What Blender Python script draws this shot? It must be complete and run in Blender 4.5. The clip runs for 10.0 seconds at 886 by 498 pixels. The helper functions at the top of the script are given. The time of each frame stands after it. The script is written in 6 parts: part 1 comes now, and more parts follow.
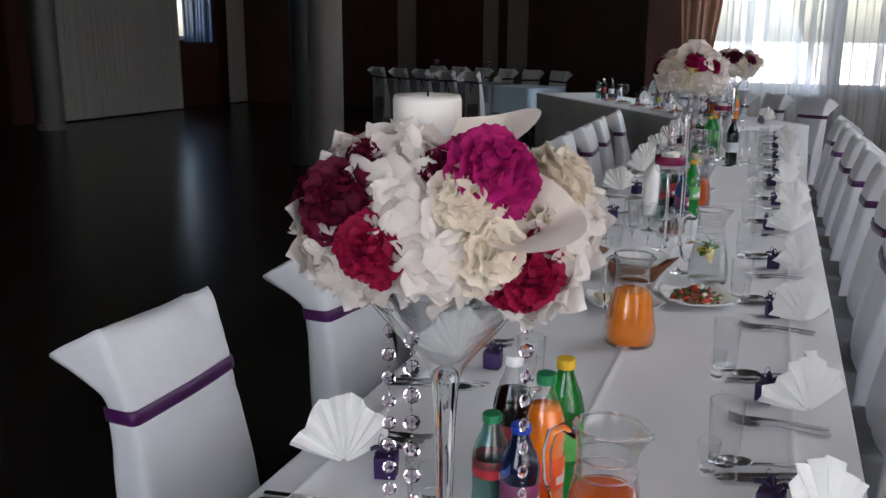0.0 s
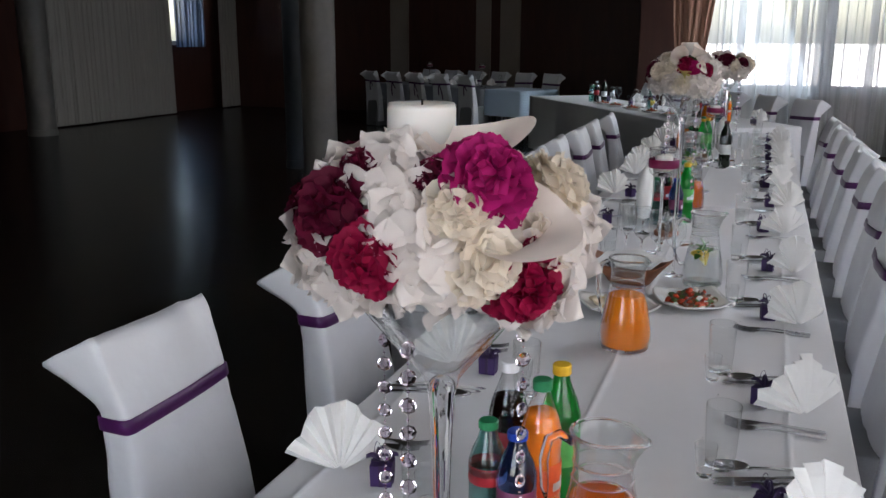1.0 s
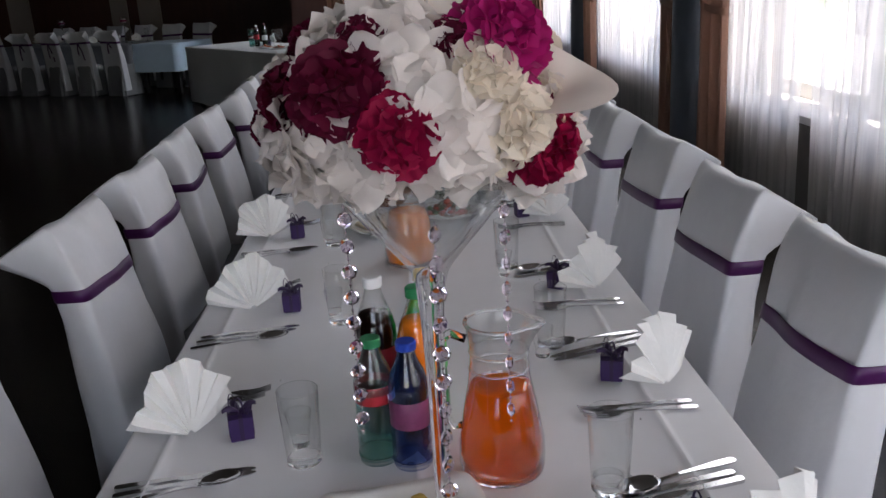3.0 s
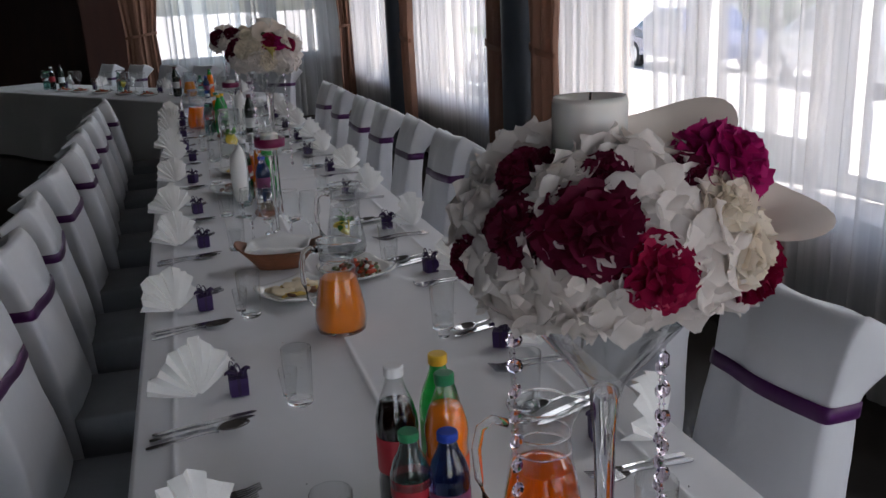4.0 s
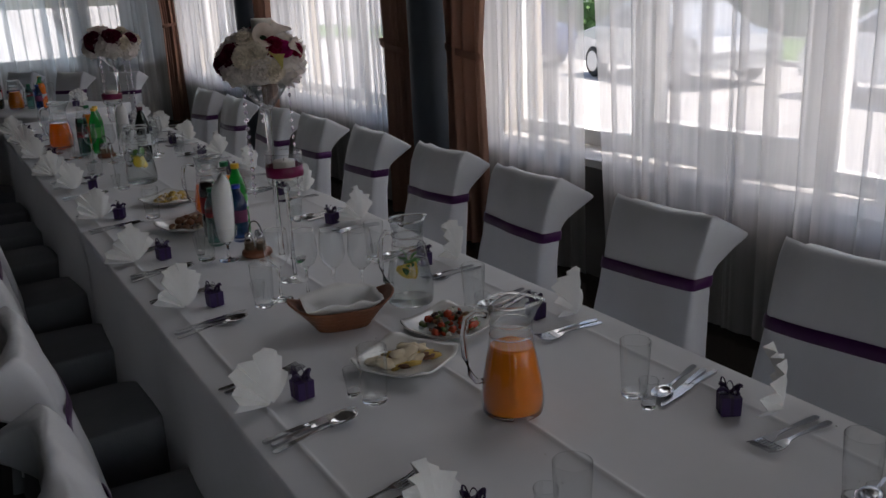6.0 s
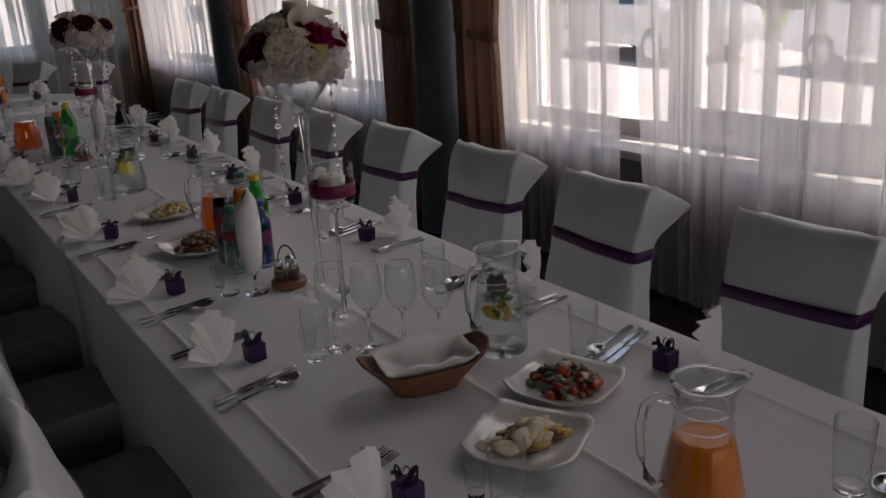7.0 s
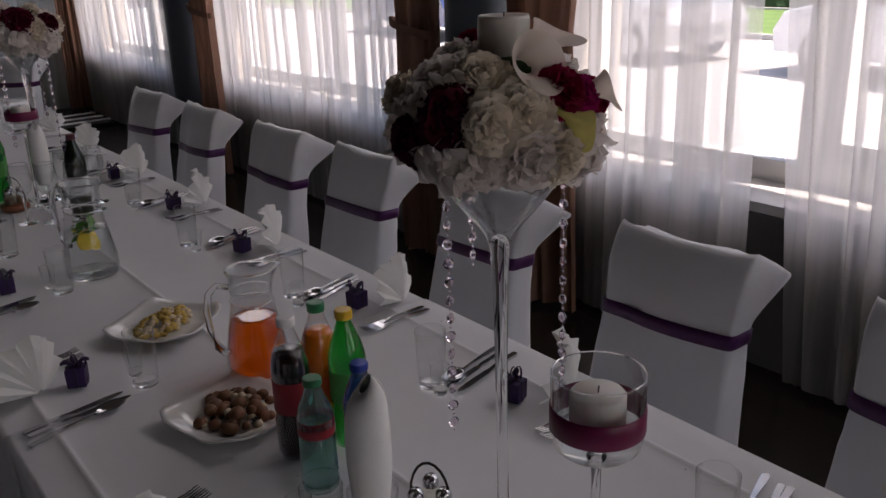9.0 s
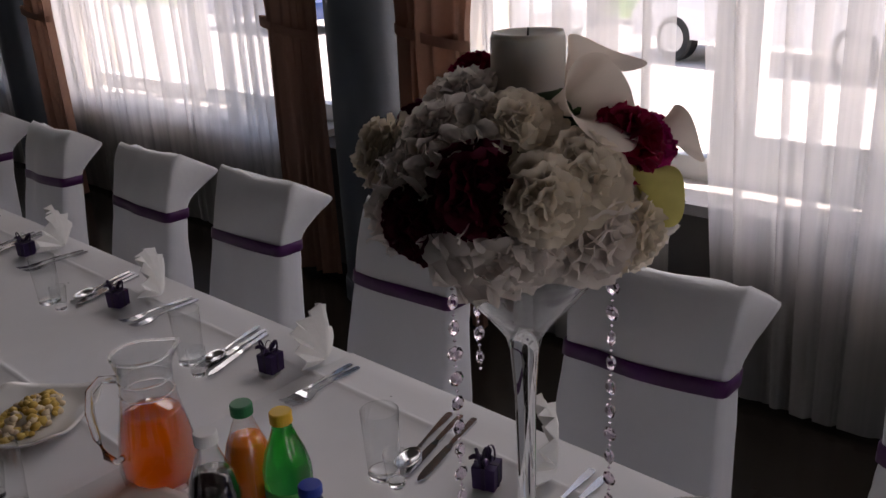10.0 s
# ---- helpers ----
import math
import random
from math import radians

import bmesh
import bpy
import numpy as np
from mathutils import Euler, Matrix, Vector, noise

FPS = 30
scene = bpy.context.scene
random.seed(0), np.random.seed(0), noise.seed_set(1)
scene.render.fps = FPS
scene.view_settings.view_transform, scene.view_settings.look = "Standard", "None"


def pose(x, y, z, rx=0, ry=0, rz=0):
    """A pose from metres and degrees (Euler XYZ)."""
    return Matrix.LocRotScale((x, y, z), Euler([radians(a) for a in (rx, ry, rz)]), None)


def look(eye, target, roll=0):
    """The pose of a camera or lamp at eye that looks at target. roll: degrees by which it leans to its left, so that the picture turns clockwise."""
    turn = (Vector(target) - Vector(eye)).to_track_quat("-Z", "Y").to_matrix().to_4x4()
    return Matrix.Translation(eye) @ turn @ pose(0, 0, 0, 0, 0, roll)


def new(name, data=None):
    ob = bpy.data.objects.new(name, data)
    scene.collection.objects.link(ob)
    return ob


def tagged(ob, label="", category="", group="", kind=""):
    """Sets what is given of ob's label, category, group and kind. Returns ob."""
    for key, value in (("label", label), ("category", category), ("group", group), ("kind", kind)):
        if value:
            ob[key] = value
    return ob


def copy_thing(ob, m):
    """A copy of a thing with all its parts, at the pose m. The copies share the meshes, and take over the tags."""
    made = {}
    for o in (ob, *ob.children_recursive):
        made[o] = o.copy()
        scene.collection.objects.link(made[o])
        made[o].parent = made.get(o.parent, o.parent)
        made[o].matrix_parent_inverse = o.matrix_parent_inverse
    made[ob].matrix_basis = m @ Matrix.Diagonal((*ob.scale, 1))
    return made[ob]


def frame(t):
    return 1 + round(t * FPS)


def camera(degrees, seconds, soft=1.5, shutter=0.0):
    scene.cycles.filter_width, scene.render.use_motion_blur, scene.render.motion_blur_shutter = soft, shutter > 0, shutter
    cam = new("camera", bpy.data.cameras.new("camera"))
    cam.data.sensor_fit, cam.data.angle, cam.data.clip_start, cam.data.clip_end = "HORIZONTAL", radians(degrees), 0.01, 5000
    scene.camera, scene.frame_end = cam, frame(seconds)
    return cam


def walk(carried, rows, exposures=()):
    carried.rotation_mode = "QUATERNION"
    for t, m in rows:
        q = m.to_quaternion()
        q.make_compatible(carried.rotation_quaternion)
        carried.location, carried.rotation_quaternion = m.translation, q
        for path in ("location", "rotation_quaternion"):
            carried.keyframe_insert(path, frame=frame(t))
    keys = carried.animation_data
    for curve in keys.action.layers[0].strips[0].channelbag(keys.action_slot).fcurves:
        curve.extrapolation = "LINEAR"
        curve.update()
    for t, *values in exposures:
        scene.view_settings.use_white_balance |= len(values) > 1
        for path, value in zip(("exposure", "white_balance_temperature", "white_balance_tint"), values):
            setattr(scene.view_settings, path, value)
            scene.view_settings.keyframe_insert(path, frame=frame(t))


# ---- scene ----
cam = camera(54.0, 10.0)
PATH = [
    (0, (-0.1, 0.419, 1.528), (-0.782, 2.239, 1.055), 0.5),
    (0.5, (-0.101, 0.421, 1.529), (-0.773, 2.244, 1.058), 0.2),
    (1, (-0.103, 0.424, 1.532), (-0.773, 2.25, 1.066), 0.2),
    (1.5, (-0.145, 0.413, 1.549), (-0.781, 2.256, 1.103), -0.9),
    (2, (-0.25, 0.373, 1.537), (-0.753, 2.248, 1.057), -2.2),
    (2.5, (-0.308, 0.37, 1.48), (-0.486, 2.284, 0.927), -2.9),
    (2.7, (-0.331, 0.382, 1.459), (-0.399, 2.288, 0.857), -2.8),
    (3.8, (-0.638, 0.493, 1.54), (-0.217, 2.371, 0.995), -3.9),
    (4, (-0.71, 0.504, 1.558), (-0.182, 2.353, 1.01), -2.8),
    (4.5, (-0.936, 0.587, 1.572), (-0.168, 2.349, 1.018), -3.4),
    (5, (-1.135, 0.701, 1.587), (-0.291, 2.418, 1.004), -4.6),
    (5.5, (-1.229, 0.957, 1.591), (-0.333, 2.647, 1.009), -4.4),
    (5.7, (-1.264, 1.076, 1.596), (-0.347, 2.758, 1.02), -3.4),
    (6.8, (-1.335, 1.725, 1.577), (-0.297, 3.322, 0.967), -3.3),
    (7, (-1.311, 1.826, 1.595), (-0.287, 3.426, 0.97), -3.6),
    (7.5, (-1.24, 2.158, 1.609), (-0.254, 3.817, 1.085), 0.0),
    (8, (-1.173, 2.514, 1.607), (-0.173, 4.143, 1.017), -2.7),
    (8.5, (-1.138, 2.815, 1.604), (-0.005, 4.34, 0.981), -2.4),
    (9, (-1.093, 3.08, 1.608), (0.051, 4.583, 0.949), -2.1),
    (9.5, (-1.028, 3.304, 1.607), (0.278, 4.672, 0.954), -0.5),
    (10, (-0.972, 3.425, 1.611), (0.389, 4.719, 0.92), -3.0),
]
EXPOSURES = [(0.0, 2.22, 6450, 13), (1.0, 2.22, 6450, 13), (2.0, 2.24, 6450, 14), (2.5, 2.10, 6550, 16), (4.0, 1.36, 6400, 14), (4.5, 1.0, 6450, 13), (5.0, 0.98, 6350, 12), (5.5, 0.97, 6350, 12), (7.0, 0.83, 7050, 19), (7.5, 0.92, 6850, 20), (8.0, 0.90, 6850, 20), (8.5, 1.03, 6850, 21), (9.5, 1.20, 6950, 22), (10.0, 1.38, 7000, 22)]
walk(cam, [(t, look(eye, target, roll)) for t, eye, target, roll in PATH], EXPOSURES)

# ---- light ----
world = bpy.data.worlds.new("daylight")
scene.world = world
world.use_nodes = True
wn = world.node_tree.nodes
sky = wn.new("ShaderNodeTexSky")
sky.sky_type = 'NISHITA'
sky.sun_disc = False
sky.sun_elevation = radians(58)
sky.sun_rotation = radians(165)
sky.air_density, sky.dust_density = 1.2, 2.5
wn["Background"].inputs["Strength"].default_value = 0.15
world.node_tree.links.new(sky.outputs["Color"], wn["Background"].inputs["Color"])

sun_data = bpy.data.lights.new("sun", 'SUN')
sun_data.energy, sun_data.angle, sun_data.color = 5.0, radians(0.6), (1.0, 0.95, 0.88)
sun = new("sun", sun_data)
sun.matrix_world = look((8, -26, 50), (0, 4, 0))


def window_light(name, eye, target, w, h, watts, colour, spread=180):
    """Daylight that enters by a window's opening."""
    d = bpy.data.lights.new(name, 'AREA')
    d.shape, d.size, d.size_y, d.energy, d.color = 'RECTANGLE', w, h, watts, colour
    d.spread = math.radians(spread)
    ob = new(name, d)
    ob.matrix_world = look(eye, target)
    return ob


# fill lamp added behind the walk, in an unseen rear window
window_light("added_rear_fill", (-1.1, -2.18, 1.65), (0.1, 2.0, 0.9), 1.9, 2.0, 1.5, (0.84, 0.92, 1.0), 84)
window_light("window_daylight", (1.52, -0.25, 1.70), (-0.7, 0.6, 1.0), 2.9, 2.0, 10.0, (0.96, 0.98, 1.0))
for yc, watts in ((4.25, 5.4), (8.35, 4.2)):
    window_light("window_daylight", (1.50, yc, 2.80), (-0.7, yc, 0.7), 3.0, 0.5, watts, (0.96, 0.98, 1.0))
window_light("window_daylight", (1.50, 11.8, 2.70), (-3.5, 13.4, 0.9), 2.2, 0.6, 7.5, (0.84, 0.93, 1.0), 84)
window_light("far_window_daylight", (0.2, 13.2, 1.75), (-1.2, 11.5, 1.2), 2.2, 1.9, 2.6, (0.80, 0.91, 1.0))


# ---- materials ----
def mat(name, colour, rough=0.6, metal=0.0, var=0.08, scale=8.0, bump=0.0, bump_scale=60.0, transmission=0.0,
        ior=1.45, sheen=0.0, coat=0.0, island=0.0, obj=0.0, alpha_mix=0.0, sss=0.0, detail=5.0, stretch=(1, 1, 1)):
    """A procedural surface: two scales of colour variation, relief, and variation by object or by island."""
    m = bpy.data.materials.new(name)
    m.use_nodes = True
    n, l = m.node_tree.nodes, m.node_tree.links
    b = n["Principled BSDF"]
    b.inputs["Roughness"].default_value = rough
    b.inputs["Metallic"].default_value = metal
    b.inputs["IOR"].default_value = ior
    b.inputs["Transmission Weight"].default_value = transmission
    b.inputs["Sheen Weight"].default_value = sheen
    b.inputs["Coat Weight"].default_value = coat
    if sss:
        b.inputs["Subsurface Weight"].default_value = sss
        b.inputs["Subsurface Radius"].default_value = (0.02, 0.012, 0.008)
        b.inputs["Subsurface Scale"].default_value = 0.3
    tc = n.new("ShaderNodeTexCoord")
    mp = n.new("ShaderNodeMapping")
    mp.inputs["Scale"].default_value = stretch
    l.new(tc.outputs["Object"], mp.inputs["Vector"])
    n1 = n.new("ShaderNodeTexNoise")
    n1.inputs["Scale"].default_value, n1.inputs["Detail"].default_value = scale, detail
    n2 = n.new("ShaderNodeTexNoise")
    n2.inputs["Scale"].default_value, n2.inputs["Detail"].default_value = scale * 7.3, 3.0
    l.new(mp.outputs["Vector"], n1.inputs["Vector"])
    l.new(mp.outputs["Vector"], n2.inputs["Vector"])
    mix = n.new("ShaderNodeMath")
    mix.operation = 'MULTIPLY_ADD'
    mix.inputs[1].default_value = 0.4
    l.new(n2.outputs["Fac"], mix.inputs[0])
    l.new(n1.outputs["Fac"], mix.inputs[2])
    last = mix.outputs[0]
    for amount, node, out in ((obj, "ShaderNodeObjectInfo", "Random"), (island, "ShaderNodeNewGeometry", "Random Per Island")):
        if amount:
            q = n.new(node)
            a = n.new("ShaderNodeMath")
            a.operation = 'MULTIPLY_ADD'
            a.inputs[1].default_value = amount
            l.new(q.outputs[out], a.inputs[0])
            l.new(last, a.inputs[2])
            last = a.outputs[0]
    ramp = n.new("ShaderNodeMapRange")
    ramp.inputs["From Min"].default_value = 0.35
    ramp.inputs["From Max"].default_value = 1.05 + obj + island
    ramp.inputs["To Min"].default_value = 1 - var
    ramp.inputs["To Max"].default_value = 1 + var
    l.new(last, ramp.inputs["Value"])
    vm = n.new("ShaderNodeVectorMath")
    vm.operation = 'MULTIPLY'
    vm.inputs[0].default_value = colour
    l.new(ramp.outputs["Result"], vm.inputs[1])
    l.new(vm.outputs["Vector"], b.inputs["Base Color"])
    if bump:
        n3 = n.new("ShaderNodeTexNoise")
        n3.inputs["Scale"].default_value, n3.inputs["Detail"].default_value = bump_scale, 4.0
        l.new(mp.outputs["Vector"], n3.inputs["Vector"])
        bp = n.new("ShaderNodeBump")
        bp.inputs["Strength"].default_value, bp.inputs["Distance"].default_value = bump, 0.01
        l.new(n3.outputs["Fac"], bp.inputs["Height"])
        l.new(bp.outputs["Normal"], b.inputs["Normal"])
    return m


def petal_material(name, colour, var, through_light=0.35):
    """Thin petals: lit on the face and through the back, varied petal by petal."""
    m = bpy.data.materials.new(name)
    m.use_nodes = True
    n, l = m.node_tree.nodes, m.node_tree.links
    b = n["Principled BSDF"]
    b.inputs["Roughness"].default_value = 0.65
    b.inputs["Specular IOR Level"].default_value = 0.15
    tc, ns, geo = n.new("ShaderNodeTexCoord"), n.new("ShaderNodeTexNoise"), n.new("ShaderNodeNewGeometry")
    ns.inputs["Scale"].default_value, ns.inputs["Detail"].default_value = 60.0, 4.0
    l.new(tc.outputs["Object"], ns.inputs["Vector"])
    ad, rg, vm = n.new("ShaderNodeMath"), n.new("ShaderNodeMapRange"), n.new("ShaderNodeVectorMath")
    l.new(ns.outputs["Fac"], ad.inputs[0])
    l.new(geo.outputs["Random Per Island"], ad.inputs[1])
    rg.inputs["From Min"].default_value, rg.inputs["From Max"].default_value = 0.3, 1.6
    rg.inputs["To Min"].default_value, rg.inputs["To Max"].default_value = 1 - var, 1 + var * 0.5
    l.new(ad.outputs[0], rg.inputs["Value"])
    vm.operation = 'MULTIPLY'
    vm.inputs[0].default_value = colour
    l.new(rg.outputs["Result"], vm.inputs[1])
    l.new(vm.outputs["Vector"], b.inputs["Base Color"])
    tr, mx = n.new("ShaderNodeBsdfTranslucent"), n.new("ShaderNodeMixShader")
    l.new(vm.outputs["Vector"], tr.inputs["Color"])
    mx.inputs[0].default_value = through_light
    l.new(b.outputs[0], mx.inputs[1])
    l.new(tr.outputs[0], mx.inputs[2])
    l.new(mx.outputs[0], n["Material Output"].inputs["Surface"])
    return m


def sheer_material(name, colour, clear, through_light):
    """Thin net: part open, part lit through, part lit on the face; its weave varies."""
    m = bpy.data.materials.new(name)
    m.use_nodes = True
    n, l = m.node_tree.nodes, m.node_tree.links
    n.remove(n["Principled BSDF"])
    out = n["Material Output"]
    dif, tra, tp = n.new("ShaderNodeBsdfDiffuse"), n.new("ShaderNodeBsdfTranslucent"), n.new("ShaderNodeBsdfTransparent")
    dif.inputs["Color"].default_value = (*colour, 1)
    tra.inputs["Color"].default_value = (*colour, 1)
    a, b = n.new("ShaderNodeMixShader"), n.new("ShaderNodeMixShader")
    a.inputs[0].default_value = through_light
    l.new(dif.outputs[0], a.inputs[1])
    l.new(tra.outputs[0], a.inputs[2])
    tc, mp, ns = n.new("ShaderNodeTexCoord"), n.new("ShaderNodeMapping"), n.new("ShaderNodeTexNoise")
    mp.inputs["Scale"].default_value = (9, 9, 0.25)
    ns.inputs["Scale"].default_value, ns.inputs["Detail"].default_value = 2.0, 4.0
    l.new(tc.outputs["Object"], mp.inputs["Vector"])
    l.new(mp.outputs["Vector"], ns.inputs["Vector"])
    rg = n.new("ShaderNodeMapRange")
    rg.inputs["From Min"].default_value, rg.inputs["From Max"].default_value = 0.40, 0.62
    rg.inputs["To Min"].default_value, rg.inputs["To Max"].default_value = max(0.0, clear - 0.06), clear + 0.08
    l.new(ns.outputs["Fac"], rg.inputs["Value"])
    l.new(rg.outputs["Result"], b.inputs[0])
    l.new(a.outputs[0], b.inputs[1])
    l.new(tp.outputs[0], b.inputs[2])
    l.new(b.outputs[0], out.inputs["Surface"])
    return m


def thin_glass(name, tint, ior=1.45, body=0.0):
    """Clear thin-walled glass: straight through, with the gloss of its face."""
    m = bpy.data.materials.new(name)
    m.use_nodes = True
    n, l = m.node_tree.nodes, m.node_tree.links
    n.remove(n["Principled BSDF"])
    tp, gl, lw, mx = n.new("ShaderNodeBsdfTransparent"), n.new("ShaderNodeBsdfGlossy"), n.new("ShaderNodeLayerWeight"), n.new("ShaderNodeMixShader")
    pw, ma = n.new("ShaderNodeMath"), n.new("ShaderNodeMath")
    tp.inputs["Color"].default_value = (*tint, 1)
    gl.inputs["Roughness"].default_value = 0.02
    lw.inputs["Blend"].default_value = 0.5
    pw.operation, pw.inputs[1].default_value = 'POWER', 2.4
    ma.operation, ma.inputs[1].default_value, ma.inputs[2].default_value = 'MULTIPLY_ADD', 0.8, 0.02 + (ior - 1) ** 2 / (ior + 1) ** 2
    l.new(lw.outputs["Facing"], pw.inputs[0])
    l.new(pw.outputs[0], ma.inputs[0])
    l.new(ma.outputs[0], mx.inputs[0])
    l.new(tp.outputs[0], mx.inputs[1])
    if body:
        tl, m2 = n.new("ShaderNodeBsdfTranslucent"), n.new("ShaderNodeMixShader")
        tl.inputs["Color"].default_value = (*tint, 1)
        m2.inputs[0].default_value = body
        l.new(tp.outputs[0], m2.inputs[1])
        l.new(tl.outputs[0], m2.inputs[2])
        l.new(m2.outputs[0], mx.inputs[1])
    l.new(gl.outputs[0], mx.inputs[2])
    l.new(mx.outputs[0], n["Material Output"].inputs["Surface"])
    return m


M_THIN = thin_glass("thin clear glass", (0.96, 0.97, 0.97))
M_CLOTH = mat("white tablecloth", (0.78, 0.78, 0.79), 0.75, var=0.04, scale=3, bump=0.12, bump_scale=420, sheen=0.1)
# hall cloths: blue daylight and grey shade are put into the colours
M_CLOTH_DAYLIT = mat("tablecloth tinted for cool daylight", (0.60, 0.76, 0.92), 0.7, var=0.05, scale=3, bump=0.12, bump_scale=300, sheen=0.15)
M_CLOTH_SHADED = mat("tablecloth darkened for shade", (0.26, 0.28, 0.32), 0.75, var=0.05, scale=3, bump=0.12, bump_scale=300)
M_COVER = mat("chair cover cloth", (0.66, 0.665, 0.69), 0.31, var=0.05, scale=4, bump=0.38, bump_scale=10, sheen=0.35, obj=0.1)
# seat cover with the shade beside the table put into its colour
M_SEAT_SHADED = mat("seat cloth darkened for shade", (0.20, 0.205, 0.215), 0.8, var=0.12, scale=6, bump=0.2, bump_scale=200)
M_RIBBON = mat("purple satin", (0.062, 0.007, 0.078), 0.36, var=0.2, scale=20, sheen=0.05)
M_FLOOR = mat("polished dark floor", (0.020, 0.016, 0.013), 0.24, var=0.35, scale=1.3, bump=0.03, bump_scale=6, ior=1.36)
M_PLASTER = mat("beige plaster", (0.42, 0.37, 0.31), 0.85, var=0.08, scale=1.5, bump=0.08, bump_scale=40)
M_WOODWALL = mat("dark red-brown panelling", (0.075, 0.026, 0.018), 0.45, var=0.3, scale=1.5, bump=0.03, bump_scale=20, stretch=(5, 5, 0.6), obj=0.3)
M_STRIP = mat("pale wall strip", (0.33, 0.28, 0.24), 0.7, var=0.1, scale=2)
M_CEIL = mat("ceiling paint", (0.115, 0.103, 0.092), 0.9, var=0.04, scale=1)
M_COLUMN = mat("grey stone column", (0.17, 0.16, 0.15), 0.42, var=0.22, scale=2.2, bump=0.04, bump_scale=30, detail=8)
M_COLUMN2 = mat("slate blue column", (0.055, 0.065, 0.080), 0.5, var=0.15, scale=2.2, bump=0.04, bump_scale=30)
M_DRAPE = petal_material("brown satin curtain", (0.30, 0.165, 0.115), 0.15, 0.26)
M_FRAME = mat("white window frame", (0.74, 0.74, 0.73), 0.4, var=0.04, scale=5)
M_SILL = mat("pale stone sill", (0.62, 0.60, 0.58), 0.5, var=0.1, scale=9)
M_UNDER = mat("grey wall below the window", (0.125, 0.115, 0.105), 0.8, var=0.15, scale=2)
M_SHEER = sheer_material("white net curtain", (0.76, 0.74, 0.72), 0.39, 0.87)
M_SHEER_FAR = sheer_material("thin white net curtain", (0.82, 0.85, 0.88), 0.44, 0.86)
# dense net; the hall window's blue daylight is put into its colour
M_SHEER_BLUELIT = sheer_material("dense net tinted for blue daylight", (0.14, 0.19, 0.27), 0.06, 0.40)
# pale hall net, its colour lowered to stand for the hall's dimness
M_SHEER_SHADED = mat("hall net darkened for shade", (0.44, 0.41, 0.37), 0.85, var=0.12, scale=5, stretch=(6, 6, 0.3))
M_LEG = mat("dark table leg", (0.03, 0.028, 0.03), 0.5, var=0.1)


# ---- mesh helpers ----
def from_bm(name, bm, material, smooth=False):
    me = bpy.data.meshes.new(name)
    bmesh.ops.recalc_face_normals(bm, faces=bm.faces)
    bm.to_mesh(me)
    bm.free()
    for mm in (material if isinstance(material, (list, tuple)) else [material]):
        me.materials.append(mm)
    if smooth:
        me.polygons.foreach_set("use_smooth", [True] * len(me.polygons))
    return me


def part(name, bm, material, parent=None, label="", smooth=False):
    """Links a bmesh as one mesh object, under a thing or a part when a parent is given."""
    ob = new(name, from_bm(name, bm, material, smooth))
    if parent is not None:
        ob.parent = parent
    if label:
        ob["label"] = label
    return ob


def thing(name, label, category, group="", kind="", m=None):
    ob = new(name)
    ob.empty_display_size = 0.05
    tagged(ob, label, category, group, kind)
    if m is not None:
        ob.matrix_world = m
    return ob


def box(bm, lo, hi, bevel=0.0, m=None):
    res = bmesh.ops.create_cube(bm, size=1.0)
    vs = res["verts"]
    c = [(a + b) / 2 for a, b in zip(lo, hi)]
    s = [b - a for a, b in zip(lo, hi)]
    for v in vs:
        v.co = Vector((v.co.x * s[0] + c[0], v.co.y * s[1] + c[1], v.co.z * s[2] + c[2]))
    if bevel:
        es = list({e for v in vs for e in v.link_edges})
        r = bmesh.ops.bevel(bm, geom=es, offset=bevel, segments=2, affect='EDGES', profile=0.7)
        vs = list({v for f in r["faces"] for v in f.verts} | {v for v in vs if v.is_valid})
    if m is not None:
        bmesh.ops.transform(bm, matrix=m, verts=vs)
    return vs


def lathe(bm, profile, n=32, m=None, squash=None, closed=False):
    """Turns (radius, height) pairs round z. squash(angle, r, z) may return another radius."""
    rings, made = [], []
    for r, z in profile:
        if r < 1e-5:
            v = bm.verts.new((0, 0, z))
            made.append(v)
            rings.append([v])
            continue
        ring = []
        for i in range(n):
            a = 2 * math.pi * i / n
            rr = squash(a, r, z) if squash else r
            ring.append(bm.verts.new((rr * math.cos(a), rr * math.sin(a), z)))
        made += ring
        rings.append(ring)
    pairs = list(zip(rings, rings[1:])) + ([(rings[-1], rings[0])] if closed else [])
    for a, b in pairs:
        if len(a) == 1 and len(b) == 1:
            continue
        for i in range(n):
            j = (i + 1) % n
            if len(a) == 1:
                bm.faces.new((a[0], b[i], b[j]))
            elif len(b) == 1:
                bm.faces.new((a[i], b[0], a[j]))
            else:
                bm.faces.new((a[i], b[i], b[j], a[j]))
    if m is not None:
        bmesh.ops.transform(bm, matrix=m, verts=made)
    return made


def grid(bm, nu, nv, fn):
    """A sheet of nu x nv cells; fn(u, v) gives the place, u and v from 0 to 1."""
    vs = [[bm.verts.new(fn(i / nu, j / nv)) for j in range(nv + 1)] for i in range(nu + 1)]
    for i in range(nu):
        for j in range(nv):
            bm.faces.new((vs[i][j], vs[i + 1][j], vs[i + 1][j + 1], vs[i][j + 1]))
    return [v for row in vs for v in row]


